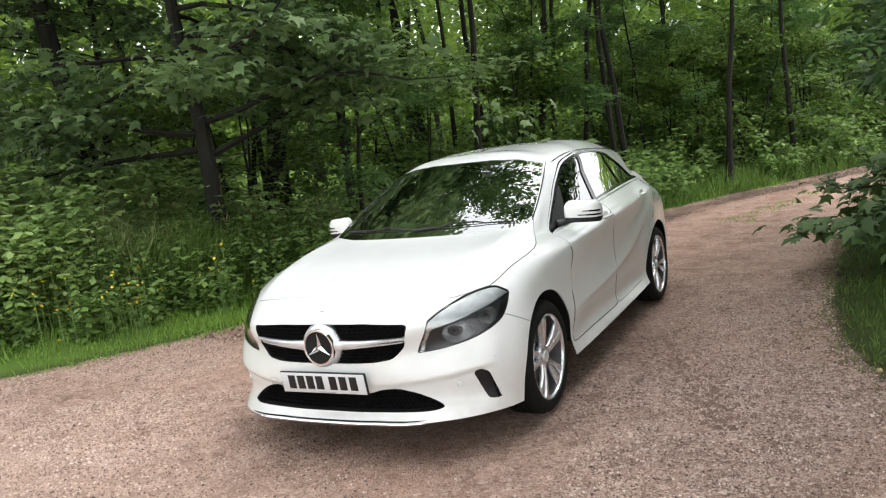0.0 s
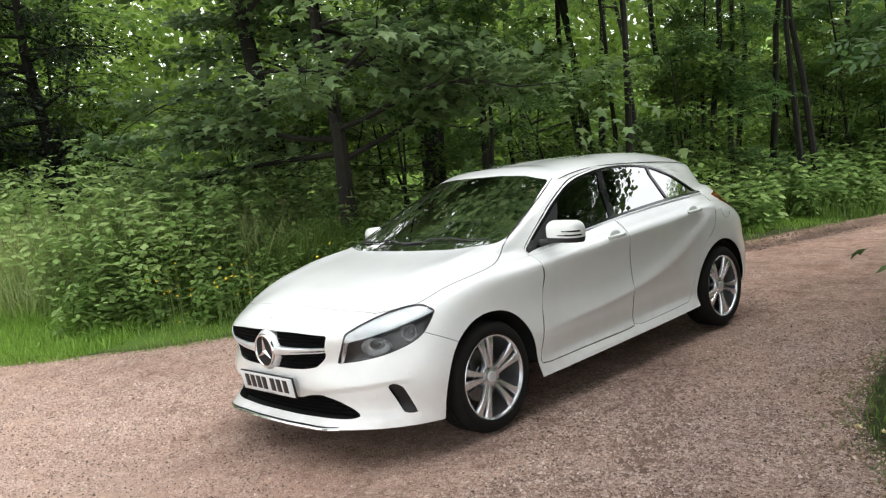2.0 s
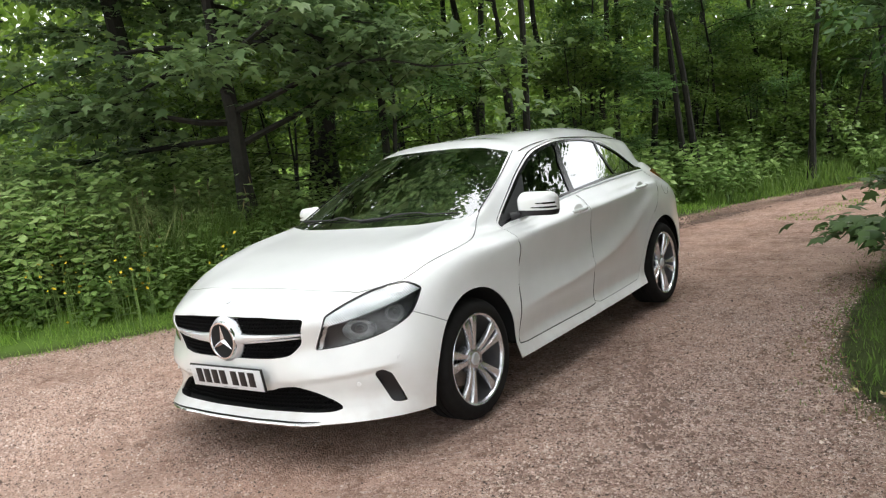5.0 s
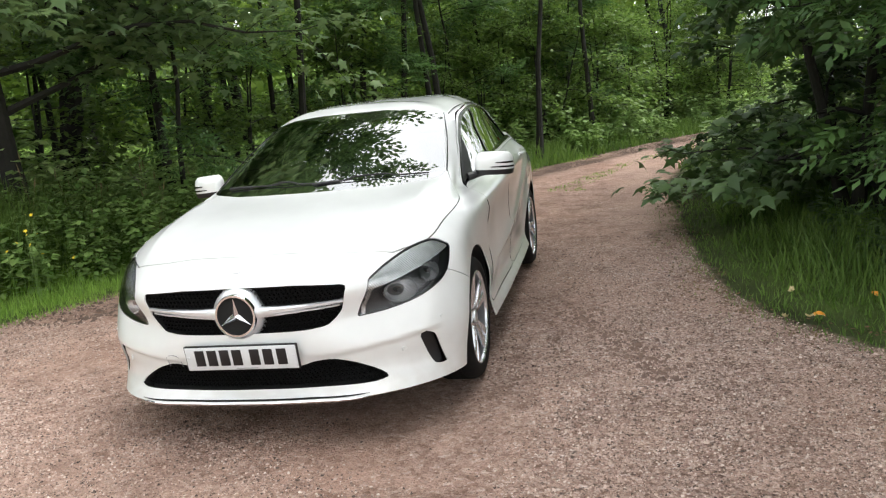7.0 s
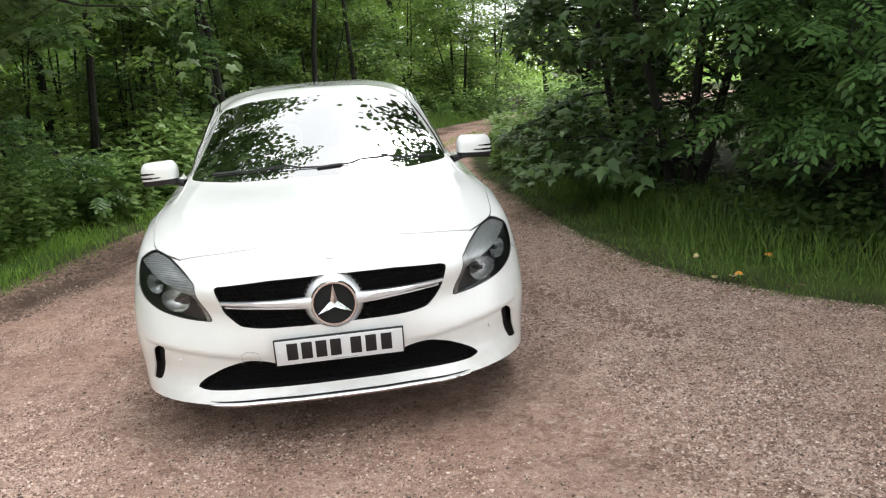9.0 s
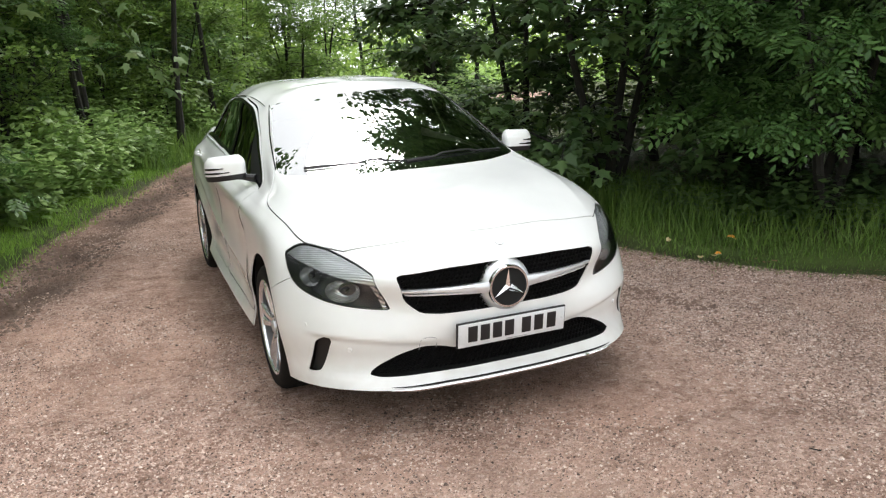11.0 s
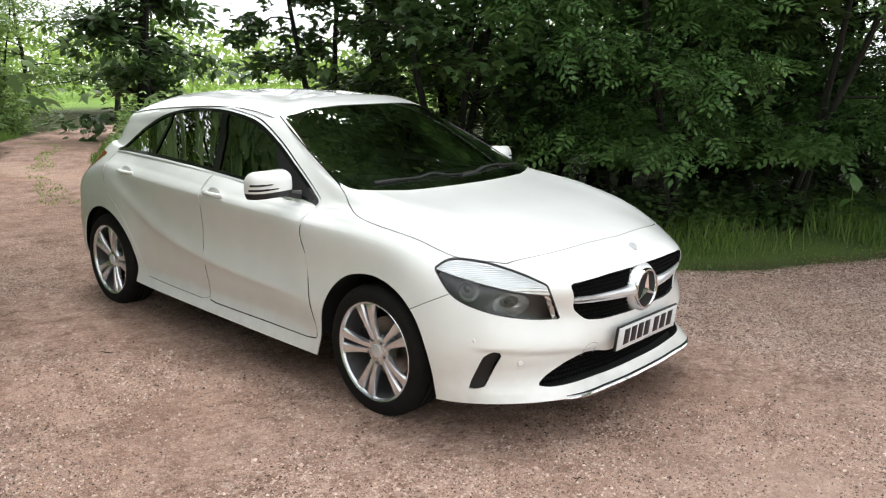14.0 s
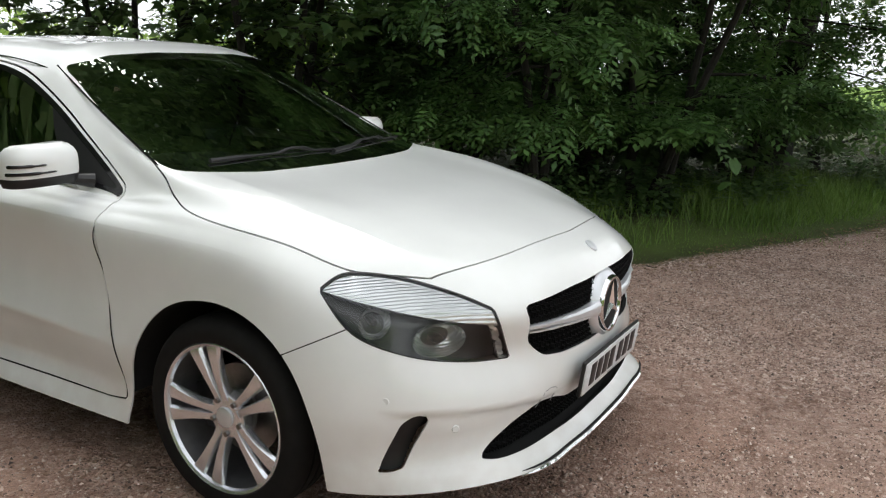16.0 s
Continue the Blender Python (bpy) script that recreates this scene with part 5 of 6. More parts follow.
# ---------------------------------------------------------------- scattered meshes
def frames_of(direction, up):
    """Right-handed axes (n, 3, 3): y along direction, z near up."""
    y = direction / (np.linalg.norm(direction, axis=1)[:, None] + 1e-9)
    x = np.cross(y, up)
    x /= np.linalg.norm(x, axis=1)[:, None] + 1e-9
    return np.stack([x, y, np.cross(x, y)], 2)


def scatter(name, tv, tf, places, axes, sizes, mat, parent=None, label=""):
    """One mesh of many copies of a small template: tv its points, tf its faces (all triangles or all quads)."""
    tv, tf = np.array(tv, float), np.array(tf, int)
    n, k, fk = len(places), len(tv), tf.shape[1]
    s = np.asarray(sizes, float)
    s = s[:, None, None] if s.ndim == 1 else s[:, None, :]
    v = np.einsum("nij,nkj->nki", axes, tv[None] * s) + np.asarray(places)[:, None, :]
    f = (tf[None] + (np.arange(n) * k)[:, None, None]).reshape(-1)
    me = bpy.data.meshes.new(name)
    me.vertices.add(n * k)
    me.vertices.foreach_set("co", v.astype(np.float32).ravel())
    me.loops.add(len(f))
    me.loops.foreach_set("vertex_index", f.astype(np.int32))
    q = len(f) // fk
    me.polygons.add(q)
    me.polygons.foreach_set("loop_start", (np.arange(q) * fk).astype(np.int32))
    me.polygons.foreach_set("use_smooth", np.ones(q, bool))
    me.update(calc_edges=True)
    me.validate()
    me.materials.append(mat)
    ob = new(name, me)
    if parent is not None:
        ob.parent = parent
    if label:
        ob["label"] = label
    return ob


def lobed_leaf():
    """A five-lobed leaf, one unit long, slightly cupped."""
    p = [(0, 0, 0), (.30, .05, -.06), (.22, .25, .0), (.52, .48, -.10), (.20, .55, .02), (0, 1.0, -.12), (-.20, .55, .02), (-.52, .48, -.10), (-.22, .25, 0), (-.30, .05, -.06)]
    return p, [(0, 1, 2), (0, 2, 4), (2, 3, 4), (4, 5, 6), (0, 4, 6), (0, 6, 8), (6, 7, 8), (0, 8, 9)]


def feather_leaf():
    """A pinnate leaf of seven leaflets on a drooping stalk."""
    v, f = [], []
    for i in range(4):
        t = .20 + .21 * i
        for s in ((-1, 1) if i < 3 else (0,)):
            base = np.array([0, t, -.10 * t * t])
            d = np.array([s * .85, .55 if s else 1.0, -.18])
            d /= np.linalg.norm(d)
            w = np.cross(d, (0, 0, 1))
            w /= np.linalg.norm(w)
            ln = .37 - .02 * i
            k = len(v)
            v += [base, base + d * ln * .45 + w * .07, base + d * ln, base + d * ln * .45 - w * .07]
            f += [(k, k + 1, k + 2), (k, k + 2, k + 3)]
    return v, f


def simple_leaf():
    return [(0, 0, 0), (.30, .45, -.05), (0, 1, -.12), (-.30, .45, -.05)], [(0, 1, 2), (0, 2, 3)]


LEAVES = {"lobed": (lobed_leaf(), SYC), "feather": (feather_leaf(), ASH), "simple": (simple_leaf(), WOOD)}


def unit(a):
    return a / (np.linalg.norm(a, axis=-1, keepdims=True) + 1e-9)


def make_tree(name, label, seed, tall, girth, limbs, first, reach, leaf, count, size, spread=.32, lean=(0, 0), stems=1, mat=None, flat=.45, droop=.15, category="tree", low=None):
    """A tree with a tapered trunk, limbs, twigs and a crown of single leaves along the twigs."""
    r = np.random.default_rng(seed)
    tree = tagged(new(name), label, category)
    ends = []
    wood = bmesh.new()
    for st in range(stems):
        o = np.array([r.normal(0, .12), r.normal(0, .12), 0]) * (stems > 1)
        way = np.array([lean[0] + r.normal(0, .05), lean[1] + r.normal(0, .05)]) + (r.normal(0, .12, 2) if stems > 1 else 0)
        zs = np.linspace(-.15, tall, 10)
        wob = np.cumsum(r.normal(0, .035 * tall / 6, (10, 2)), 0)
        axis_pts = np.stack([o[0] + way[0] * zs + wob[:, 0], o[1] + way[1] * zs + wob[:, 1], zs], 1)
        rad = girth * (1 - .88 * np.linspace(0, 1, 10)) * (1 + .35 * np.exp(-zs / .25))
        tube(axis_pts, rad, 8, wood)
        for k in range(limbs // stems):
            t = first + (1 - first) * ((k + r.uniform(0, 1)) / (limbs // stems))
            at = np.array([np.interp(t * tall, zs, axis_pts[:, j]) for j in range(3)])
            ang = r.uniform(0, 2 * math.pi)
            ln = reach * (1.05 - .6 * max(0, t - .35)) * r.uniform(.65, 1.15)
            rise = r.uniform(-.05, .55) if t < .6 else r.uniform(.2, .9)
            d = np.array([math.cos(ang), math.sin(ang), rise])
            d /= np.linalg.norm(d)
            pts, p = [at], at.copy()
            for j in range(6):
                d = unit(d + r.normal(0, .16, 3) + np.array([0, 0, -droop * .35]))
                p = p + d * ln / 6
                if low is not None:
                    p[2] = max(p[2], low)
                pts.append(p.copy())
            lr = max(.006, np.interp(t * tall, zs, rad) * .45)
            tube(pts, np.linspace(lr, .004, 7), 4, wood, cap=False)
            for j in range(2, 7):
                for q in range(2):
                    e = unit(unit(pts[j] - pts[j - 1]) * .6 + r.normal(0, .6, 3) * (1, 1, .5))
                    tip = pts[j] + e * ln * r.uniform(.12, .30)
                    if low is not None:
                        tip[2] = max(tip[2], low)
                    tube([pts[j], tip], [.005, .002], 3, wood, cap=False)
                    ends.append((pts[j], tip))
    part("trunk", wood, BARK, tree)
    ends = np.array(ends)
    pick = r.integers(0, len(ends), count)
    t = r.uniform(.15, 1.15, count)[:, None]
    pos = ends[pick, 0] * (1 - t) + ends[pick, 1] * t + r.normal(0, spread, (count, 3)) * (1, 1, flat) * (.3 + .7 * r.uniform(0, 1, (count, 1)))
    if low is not None:
        pos[:, 2] = np.maximum(pos[:, 2], low * r.uniform(.5, 1.2, count))
    out = unit(ends[pick, 1] - ends[pick, 0]) + r.normal(0, .6, (count, 3))
    out[:, 2] = out[:, 2] * .4 - droop * 2 * r.uniform(0, 1, count)
    up = np.stack([r.normal(0, .35, count), r.normal(0, .35, count), np.ones(count)], 1)
    (tv, tf), lm = LEAVES[leaf]
    scatter("crown", tv, tf, pos, frames_of(out, up), size * r.uniform(.6, 1.25, count), mat or lm, tree, "green leafy crown")
    return tree


def plant(tree, x, y, turn=0, scale=1.0):
    z = float(height(np.array([float(x)]), np.array([float(y)]))[0])
    return pose(x, y, z, 0, 0, turn) @ Matrix.Diagonal((scale, scale, scale, 1))


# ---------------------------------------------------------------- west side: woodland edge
syc = make_tree("sycamore_tree", "stout-trunked verge sycamore, its layered lobed leaves coloured as if lit", 11, 8.0, .115, 46, .15, 2.7, "lobed", 13500, .16, .32, (.0, .0), 1, mat=LIT_SYC, flat=.22, low=1.0)
syc.matrix_basis = plant(syc, -4.35, 3.1, 200)
copy_thing(syc, plant(syc, -9.8, 6.0, 130, .95))
mixed = make_tree("woodland_tree", "slender woodland tree with thin grey trunk and bright green leaves", 21, 9.5, .065, 24, .40, 2.0, "simple", 6500, .13, .34)
mixed.matrix_basis = plant(mixed, -3.9, 5.35, 0)
for x, y, tn, s in ((-5.2, 8.6, 60, 1.05), (-3.4, 10.9, 200, 1.0), (-6.9, 10.2, 140, 1.1), (-4.9, 13.0, 300, 1.0), (-2.2, 14.8, 80, .95), (-7.9, 14.2, 20, 1.15), (-.4, 18.2, 110, 1.0), (-3.6, 18.0, 170, 1.1), (1.8, 21.4, 45, 1.0), (-10.8, 7.6, 75, 1.1)):
    copy_thing(mixed, plant(mixed, x + (.8 if y > 6 else 0), y, tn, s))
pole = make_tree("slender_tree", "slender woodland tree with bare dark trunk and high thin crown", 23, 9.0, .062, 12, .48, 1.5, "simple", 2200, .13, .32)
pole.matrix_basis = plant(pole, -3.1, 7.3, 40)
for x, y, tn, s in ((-2.85, 9.1, 100, 1.0), (-2.6, 9.5, 160, .9), (-1.6, 10.3, 220, 1.0), (-1.5, 10.8, 275, 1.1), (-5.0, 9.5, 310, 1.15), (-3.9, 8.3, 15, .8), (-.2, 12.1, 130, 1.0), (-7.9, 13.2, 70, 1.5), (.9, 14.4, 200, 1.0), (-6.3, 6.4, 350, .9), (-4.6, 11.6, 250, 1.2)):
    copy_thing(pole, plant(pole, x, y, tn, s))
slim = make_tree("ash_tree", "young ash with feathery leaves beside the track", 31, 6.0, .04, 20, .14, 1.3, "feather", 2000, .30, .22)
slim.matrix_basis = plant(slim, -3.7, 5.0, 0, .9)
for x, y, tn, s in ((-3.6, 8.9, 120, .9), (-2.6, 12.6, 240, 1.0), (-.9, 16.2, 30, 1.0)):
    copy_thing(slim, plant(slim, x + .9, y, tn, s))
shrub = make_tree("woodland_shrub", "leafy green shrub in the woodland edge", 51, 2.6, .03, 30, .05, 1.1, "simple", 6000, .095, .22, stems=3, low=.12, category="shrub")
shrub.matrix_basis = plant(shrub, -6.7, 4.6, 0)
for x, y, tn, s in ((-9.4, 4.6, 50, 1.0), (-5.9, 5.4, 100, 1.1), (-4.9, 6.9, 160, 1.0), (-4.0, 8.6, 220, 1.0), (-6.6, 7.6, 280, 1.2), (-3.6, 12.2, 330, 1.0), (-2.4, 13.2, 20, .9), (-1.5, 16.0, 75, 1.0), (-12.6, 3.4, 120, 1.1), (-15.0, 0.2, 190, 1.3),
                    (-5.6, 11.2, 240, 1.2), (-1.2, 14.2, 300, 1.1), (.6, 19.0, 10, 1.1), (-3.0, 15.6, 65, 1.2), (-8.6, 7.2, 140, 1.3), (-.2, 16.6, 33, 1.2), (3.2, 21.6, 80, 1.2)):
    copy_thing(shrub, plant(shrub, x + (1.1 if y > 6 else 0), y, tn, s))
thicket = make_tree("thicket_tree", "dense dark hawthorn thicket behind the woodland edge", 57, 5.4, .06, 34, .06, 2.0, "simple", 8000, .13, .38, stems=2, low=.3)
thicket.matrix_basis = plant(thicket, -13.4, 0.6, 0)
for x, y, tn, s in ((-17, -2.6, 120, 1.2), (-15.6, 3.4, 20, 1.2), (-18.5, .6, 260, 1.3), (-3.2, 9.6, 280, .5), (-2.2, 12.2, 330, .5), (-1.2, 14.8, 30, .55), (.2, 17.4, 90, .6), (-2.6, 13.4, 45, .55), (-.9, 16.2, 110, .6), (.9, 18.9, 170, .65), (2.6, 21.4, 240, .7), (6.0, 25.2, 300, .9), (1.4, 20.0, 150, .6), (4.2, 22.8, 210, .8)):
    copy_thing(thicket, plant(thicket, x, y, tn, s))

# ---------------------------------------------------------------- east side: the hedge
bough = make_tree("ash_bush", "overhanging ash bush with feathery leaves at the track edge", 41, 4.2, .05, 34, .10, 1.25, "feather", 4200, .27, .20, (-.02, -.02), 3, droop=.3, low=.85)
bough.matrix_basis = plant(bough, 4.05, 1.35, 200)
for x, y, tn, s in ((5.5, .7, 100, 1.0), (5.1, 2.8, 215, 1.1), (7.3, .1, 300, 1.05)):
    copy_thing(bough, plant(bough, x, y, tn, s))
hedge = make_tree("sycamore_bush", "dark sycamore bush with lobed leaves down to the grass", 43, 4.6, .055, 36, .05, 1.6, "lobed", 5500, .16, .15, (-.03, 0), 3, droop=.25, low=.4)
hedge.matrix_basis = plant(hedge, 3.6, 3.75, 200)
for x, y, tn, s in ((6.4, 1.9, 70, 1.1), (4.0, 6.2, 160, 1.0), (8.4, 1.3, 245, 1.1)):
    copy_thing(hedge, plant(hedge, x, y, tn, s))
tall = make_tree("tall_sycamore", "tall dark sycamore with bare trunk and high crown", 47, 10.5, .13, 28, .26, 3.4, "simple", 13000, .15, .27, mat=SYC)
tall.matrix_basis = plant(tall, 6.2, 4.6, 0, 1.25)
for x, y, tn, s in ((8.1, 3.2, 100, 1.3), (10.1, 1.8, 220, 1.3), (6.8, 8.0, 310, .75), (12.6, .9, 40, 1.1), (15.5, -1.5, 200, 1.1), (6.9, 1.7, 265, 1.05), (8.8, .2, 15, 1.1), (6.1, 4.3, 140, 1.15), (7.2, 7.4, 60, 1.1), (-8.9, 5.6, 20, 1.1), (-6.1, 6.2, 110, 1.05)):
    copy_thing(tall, plant(tall, x, y, tn, s))
for x, y, tn, s in ((8.6, 4.6, 20, 1.1), (10.8, 3.4, 140, 1.1), (7.4, 6.6, 260, 1.1), (10.6, -.2, 310, .8), (5.5, 5.4, 75, .85), (6.7, 3.3, 190, .8)):
    copy_thing(thicket, plant(thicket, x, y, tn, s))
# Unseen trees behind the camera, added only to reflect in the car's front.
for x, y, tn, s in ((-9, -14, 0, 1.0), (4, -16, 200, 1.0), (12, -12, 290, 1.1)):
    copy_thing(tall, plant(tall, x, y, tn, s))

ivy = make_tree("ivy_clad_tree", "dark ivy-clad tree with dense leaves down to the ground", 49, 6.0, .13, 70, .03, 1.25, "simple", 9500, .19, .26, mat=SYC, droop=.3)
ivy.matrix_basis = plant(ivy, 7.2, 18.2, 0, 1.45)

# Near-black crowns stand in for the shaded woodland interior behind the nettles.
shaded_tree = make_tree("shaded_wood_tree", "dense tree behind the nettles, leaves darkened as woodland shade", 59, 7.0, .12, 60, .04, 1.7, "simple", 16000, .085, .25, mat=SHADED_LEAF, droop=.25, flat=.6)
shaded_tree.matrix_basis = plant(shaded_tree, -10.6, -1.6, 60)
for x, y, tn, s in ((-12.4, .4, 150, 1.15), (-13.6, -3.4, 230, 1.2), (-11.9, 2.4, 290, 1.1)):
    copy_thing(shaded_tree, plant(shaded_tree, x, y, tn, s))

# ---------------------------------------------------------------- distance
far_tree = make_tree("distant_tree", "broad green tree in the woodland behind", 87, 9.0, .12, 22, .10, 3.0, "simple", 3800, .27, .55)
far_tree.matrix_basis = plant(far_tree, -20.5, -6.5, 0)
for x, y, tn, s in ((-17.5, 2.4, 90, 1.0), (-5.5, 22.0, 310, 1.1), (-1.0, 24.5, 20, 1.1), (3.0, 27.0, 70, 1.0), (-14, 18, 120, 1.2),
                    (13.5, 33.0, 220, .9), (10.6, 35.0, 100, .9), (17.0, 36.0, 10, 1.0), (7.2, 36.5, 300, 1.0), (-25, -9.5, 330, 1.2), (12.5, 14.5, 15, .8)):
    copy_thing(far_tree, plant(far_tree, x, y, tn, s))
r = np.random.default_rng(77)
k = 30000
ang, rad = r.uniform(.35, 1.75, k), r.uniform(62, 105, k)
px, py = rad * np.cos(ang), rad * np.sin(ang)
pz = height(px, py) + (4.5 + 3.0 * fbm(px, py, .15, 21)) * r.uniform(0, 1, k) ** .7
tv, tf = simple_leaf()
tagged(scatter("far_woods", tv, tf, np.stack([px, py, pz], 1), frames_of(r.normal(0, 1, (k, 3)), r.normal(0, 1, (k, 3))), r.uniform(.3, .7, k), SUNLIT_LEAF), "distant line of green woodland beyond the meadow", "woodland", kind="stuff")
# The bright leaf colour stands in for sun beyond the near trees.
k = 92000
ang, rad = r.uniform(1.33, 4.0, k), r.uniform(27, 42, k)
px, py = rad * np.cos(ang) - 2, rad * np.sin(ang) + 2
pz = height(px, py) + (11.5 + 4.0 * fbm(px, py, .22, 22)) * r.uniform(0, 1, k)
tagged(scatter("sunlit_woods", tv, tf, np.stack([px, py, pz], 1), frames_of(r.normal(0, 1, (k, 3)), r.normal(0, 1, (k, 3)) + (0, 0, .8)), r.uniform(.3, .7, k), SUNLIT_LEAF), "sunlit yellow-green woodland beyond the near trees", "woodland", kind="stuff")


# ---------------------------------------------------------------- grass, herbs, flowers
def blades(name, label, seed, count, xr, yr, dr, hr, mat, width=.006, where=None):
    r = np.random.default_rng(seed)
    x, y = r.uniform(*xr, count * 6), r.uniform(*yr, count * 6)
    d = track_distance(x, y)
    keep = (d > dr[0]) & (d < dr[1]) & (fbm(x, y, 3.0, seed) + r.normal(0, .25, len(x)) > -.35)
    if where is not None:
        keep &= where(x, y)
    x, y, d = x[keep][:count], y[keep][:count], d[keep][:count]
    z = height(x, y, d) - .01
    n = len(x)
    h = r.uniform(*hr, n) * (.75 + .35 * fbm(x, y, 2.0, seed + 1)) * np.clip(.45 + (d - dr[0]) / (.35 * (dr[1] - dr[0])), .45, 1)
    tilt = r.normal(0, .28, (n, 2))
    way = np.stack([tilt[:, 0], tilt[:, 1], np.ones(n)], 1)
    face = np.stack([r.normal(0, 1, n), r.normal(0, 1, n), np.full(n, .2)], 1)
    tv = [(-1, 0, 0), (1, 0, 0), (-.8, .45, .04), (.8, .45, .04), (-.45, .8, .16), (.45, .8, .16), (0, 1, .32)]
    tf = [(0, 1, 3), (0, 3, 2), (2, 3, 5), (2, 5, 4), (4, 5, 6)]
    if hr[1] < .2:
        tv = [(-1, 0, 0), (1, 0, 0), (-.7, .55, .08), (.7, .55, .08), (0, 1, .32)]
        tf = [(0, 1, 3), (0, 3, 2), (2, 3, 4)]
    size = np.stack([np.full(n, width) * r.uniform(.6, 1.4, n), h, h], 1)
    return tagged(scatter(name, tv, tf, np.stack([x, y, z], 1), frames_of(way, face), size, mat), label, "grass", kind="stuff")


blades("short_grass", "short bright green grass along the track's edge", 61, 28000, (-6, 1.2), (-2.5, 13), (-.12, 1.25), (.06, .17), LAWN, .004)
blades("verge_lawn", "broad band of bright green grass beside the track", 67, 26000, (-13, -4.2), (-8, 2.6), (-.12, 1.25), (.07, .20), LAWN, .0055)
blades("tall_grass", "tall green grass on the woodland verge", 62, 26000, (-6.5, 0), (-1, 10), (.85, 2.8), (.35, .85), GRASS, .0045, lambda x, y: (x > -5.2) | (y > 2.2))
blades("mound_grass", "pale tall grass on the bank beside the bright lawn", 69, 15000, (-13, -4.3), (-7, 3.4), (.95, 3.2), (.5, 1.15), PALE_GRASS, .006)
blades("far_grass", "green verge grass along the far track", 63, 13000, (-4, 6), (9, 20), (0, 2.0), (.2, .55), GRASS, .011)
blades("hedge_lawn", "short grass between the gravel and the hedge", 64, 12000, (1.9, 10), (-2.8, 7), (-.08, 1.1), (.03, .11), GRASS, .004)
blades("hedge_grass", "taller dark green grass at the foot of the hedge", 66, 15000, (1.9, 11), (-2.8, 7), (.35, 2.2), (.16, .40), GRASS, .0045)
blades("track_weeds", "low grass creeping along the crown of the track", 68, 2600, (.4, 4.8), (7.2, 18), (-9, -.2), (.02, .06), LAWN, .009, lambda x, y: np.abs(x - np.interp(y, [7.6, 9.7, 13.8, 16.2], [.75, 1.3, 3.0, 4.2]) + .1 * fbm(x, y, 4, 5)) < .17 + .1 * fbm(x, y, 2.5, 6))
blades("edge_grass", "thin grass tufts creeping over the gravel edge", 65, 5000, (-8, 9), (-3.5, 9), (-.35, .05), (.02, .08), GRASS, .003)


def herbs(name, label, seed, count, xr, yr, dr, hr, leaf, mat, size=(.05, .11)):
    """Nettles and brambles: upright stems with leaves in tiers."""
    r = np.random.default_rng(seed)
    x, y = r.uniform(*xr, count * 8), r.uniform(*yr, count * 8)
    d = track_distance(x, y)
    keep = (d > dr[0]) & (d < dr[1]) & (fbm(x, y, 1.6, seed) + r.normal(0, .2, len(x)) > -.2)
    x, y, d = x[keep][:count], y[keep][:count], d[keep][:count]
    n, tiers = len(x), 9
    h = r.uniform(*hr, n) * (.7 + .5 * np.clip((d - dr[0]) / (dr[1] - dr[0]), 0, 1)) * (1 + .35 * fbm(x, y, 1.4, seed + 3))
    base = np.stack([x, y, height(x, y, d)], 1)
    lean = r.normal(0, .16, (n, 2))
    pos, out = [], []
    for t in range(tiers):
        f = (t + 1) / tiers
        for q in range(4):
            a = r.uniform(0, 2 * math.pi, n)
            p = base.copy()
            p[:, 0] += lean[:, 0] * h * f + np.cos(a) * .02
            p[:, 1] += lean[:, 1] * h * f + np.sin(a) * .02
            p[:, 2] += h * f
            pos.append(p)
            out.append(np.stack([np.cos(a), np.sin(a), r.uniform(-.5, .25, n)], 1))
    pos, out = np.concatenate(pos), np.concatenate(out)
    m = len(pos)
    up = np.stack([r.normal(0, .25, m), r.normal(0, .25, m), np.ones(m)], 1)
    return tagged(scatter(name, *leaf, pos, frames_of(out, up), r.uniform(*size, m), mat), label, "undergrowth", kind="stuff")


herbs("verge_nettles", "waist-high nettles and brambles on the woodland verge", 71, 620, (-5.0, -2.4), (-.6, 6), (.55, 3.0), (.35, .8), simple_leaf(), NETTLE)
herbs("tall_nettles", "chest-high nettles beside the verge, pale green as if lit", 72, 2000, (-12.5, -3.9), (-7, 4), (.8, 4.2), (.55, 1.3), simple_leaf(), LIT_NETTLE, (.07, .15))
herbs("far_undergrowth", "green undergrowth along the far track", 73, 1250, (-5, 6), (5, 22), (.35, 2.4), (.4, 1.05), simple_leaf(), NETTLE, (.08, .16))
herbs("hedge_undergrowth", "dark green weeds under the hedge", 74, 420, (2.8, 11), (-2.5, 6), (1.0, 2.6), (.2, .5), simple_leaf(), SYC)

# seed heads on thin stalks
r = np.random.default_rng(81)
x, y = r.uniform(-7.5, -2.6, 900), r.uniform(-2.5, 5, 900)
d = track_distance(x, y)
keep = (d > .7) & (d < 2.2)
x, y = x[keep][:90], y[keep][:90]
n = len(x)
h = r.uniform(.6, 1.05, n)
way = np.stack([r.normal(0, .15, n), r.normal(0, .15, n), np.ones(n)], 1)
tv = [(-.0018, 0, 0), (.0018, 0, 0), (.0014, .86, 0), (-.0014, .86, 0), (.007, .90, 0), (0, 1, 0), (-.007, .90, 0), (0, .92, .007), (0, .92, -.007)]
tf = [(0, 1, 2), (0, 2, 3), (3, 2, 4), (3, 4, 5), (3, 5, 6), (2, 7, 5), (2, 5, 8)]
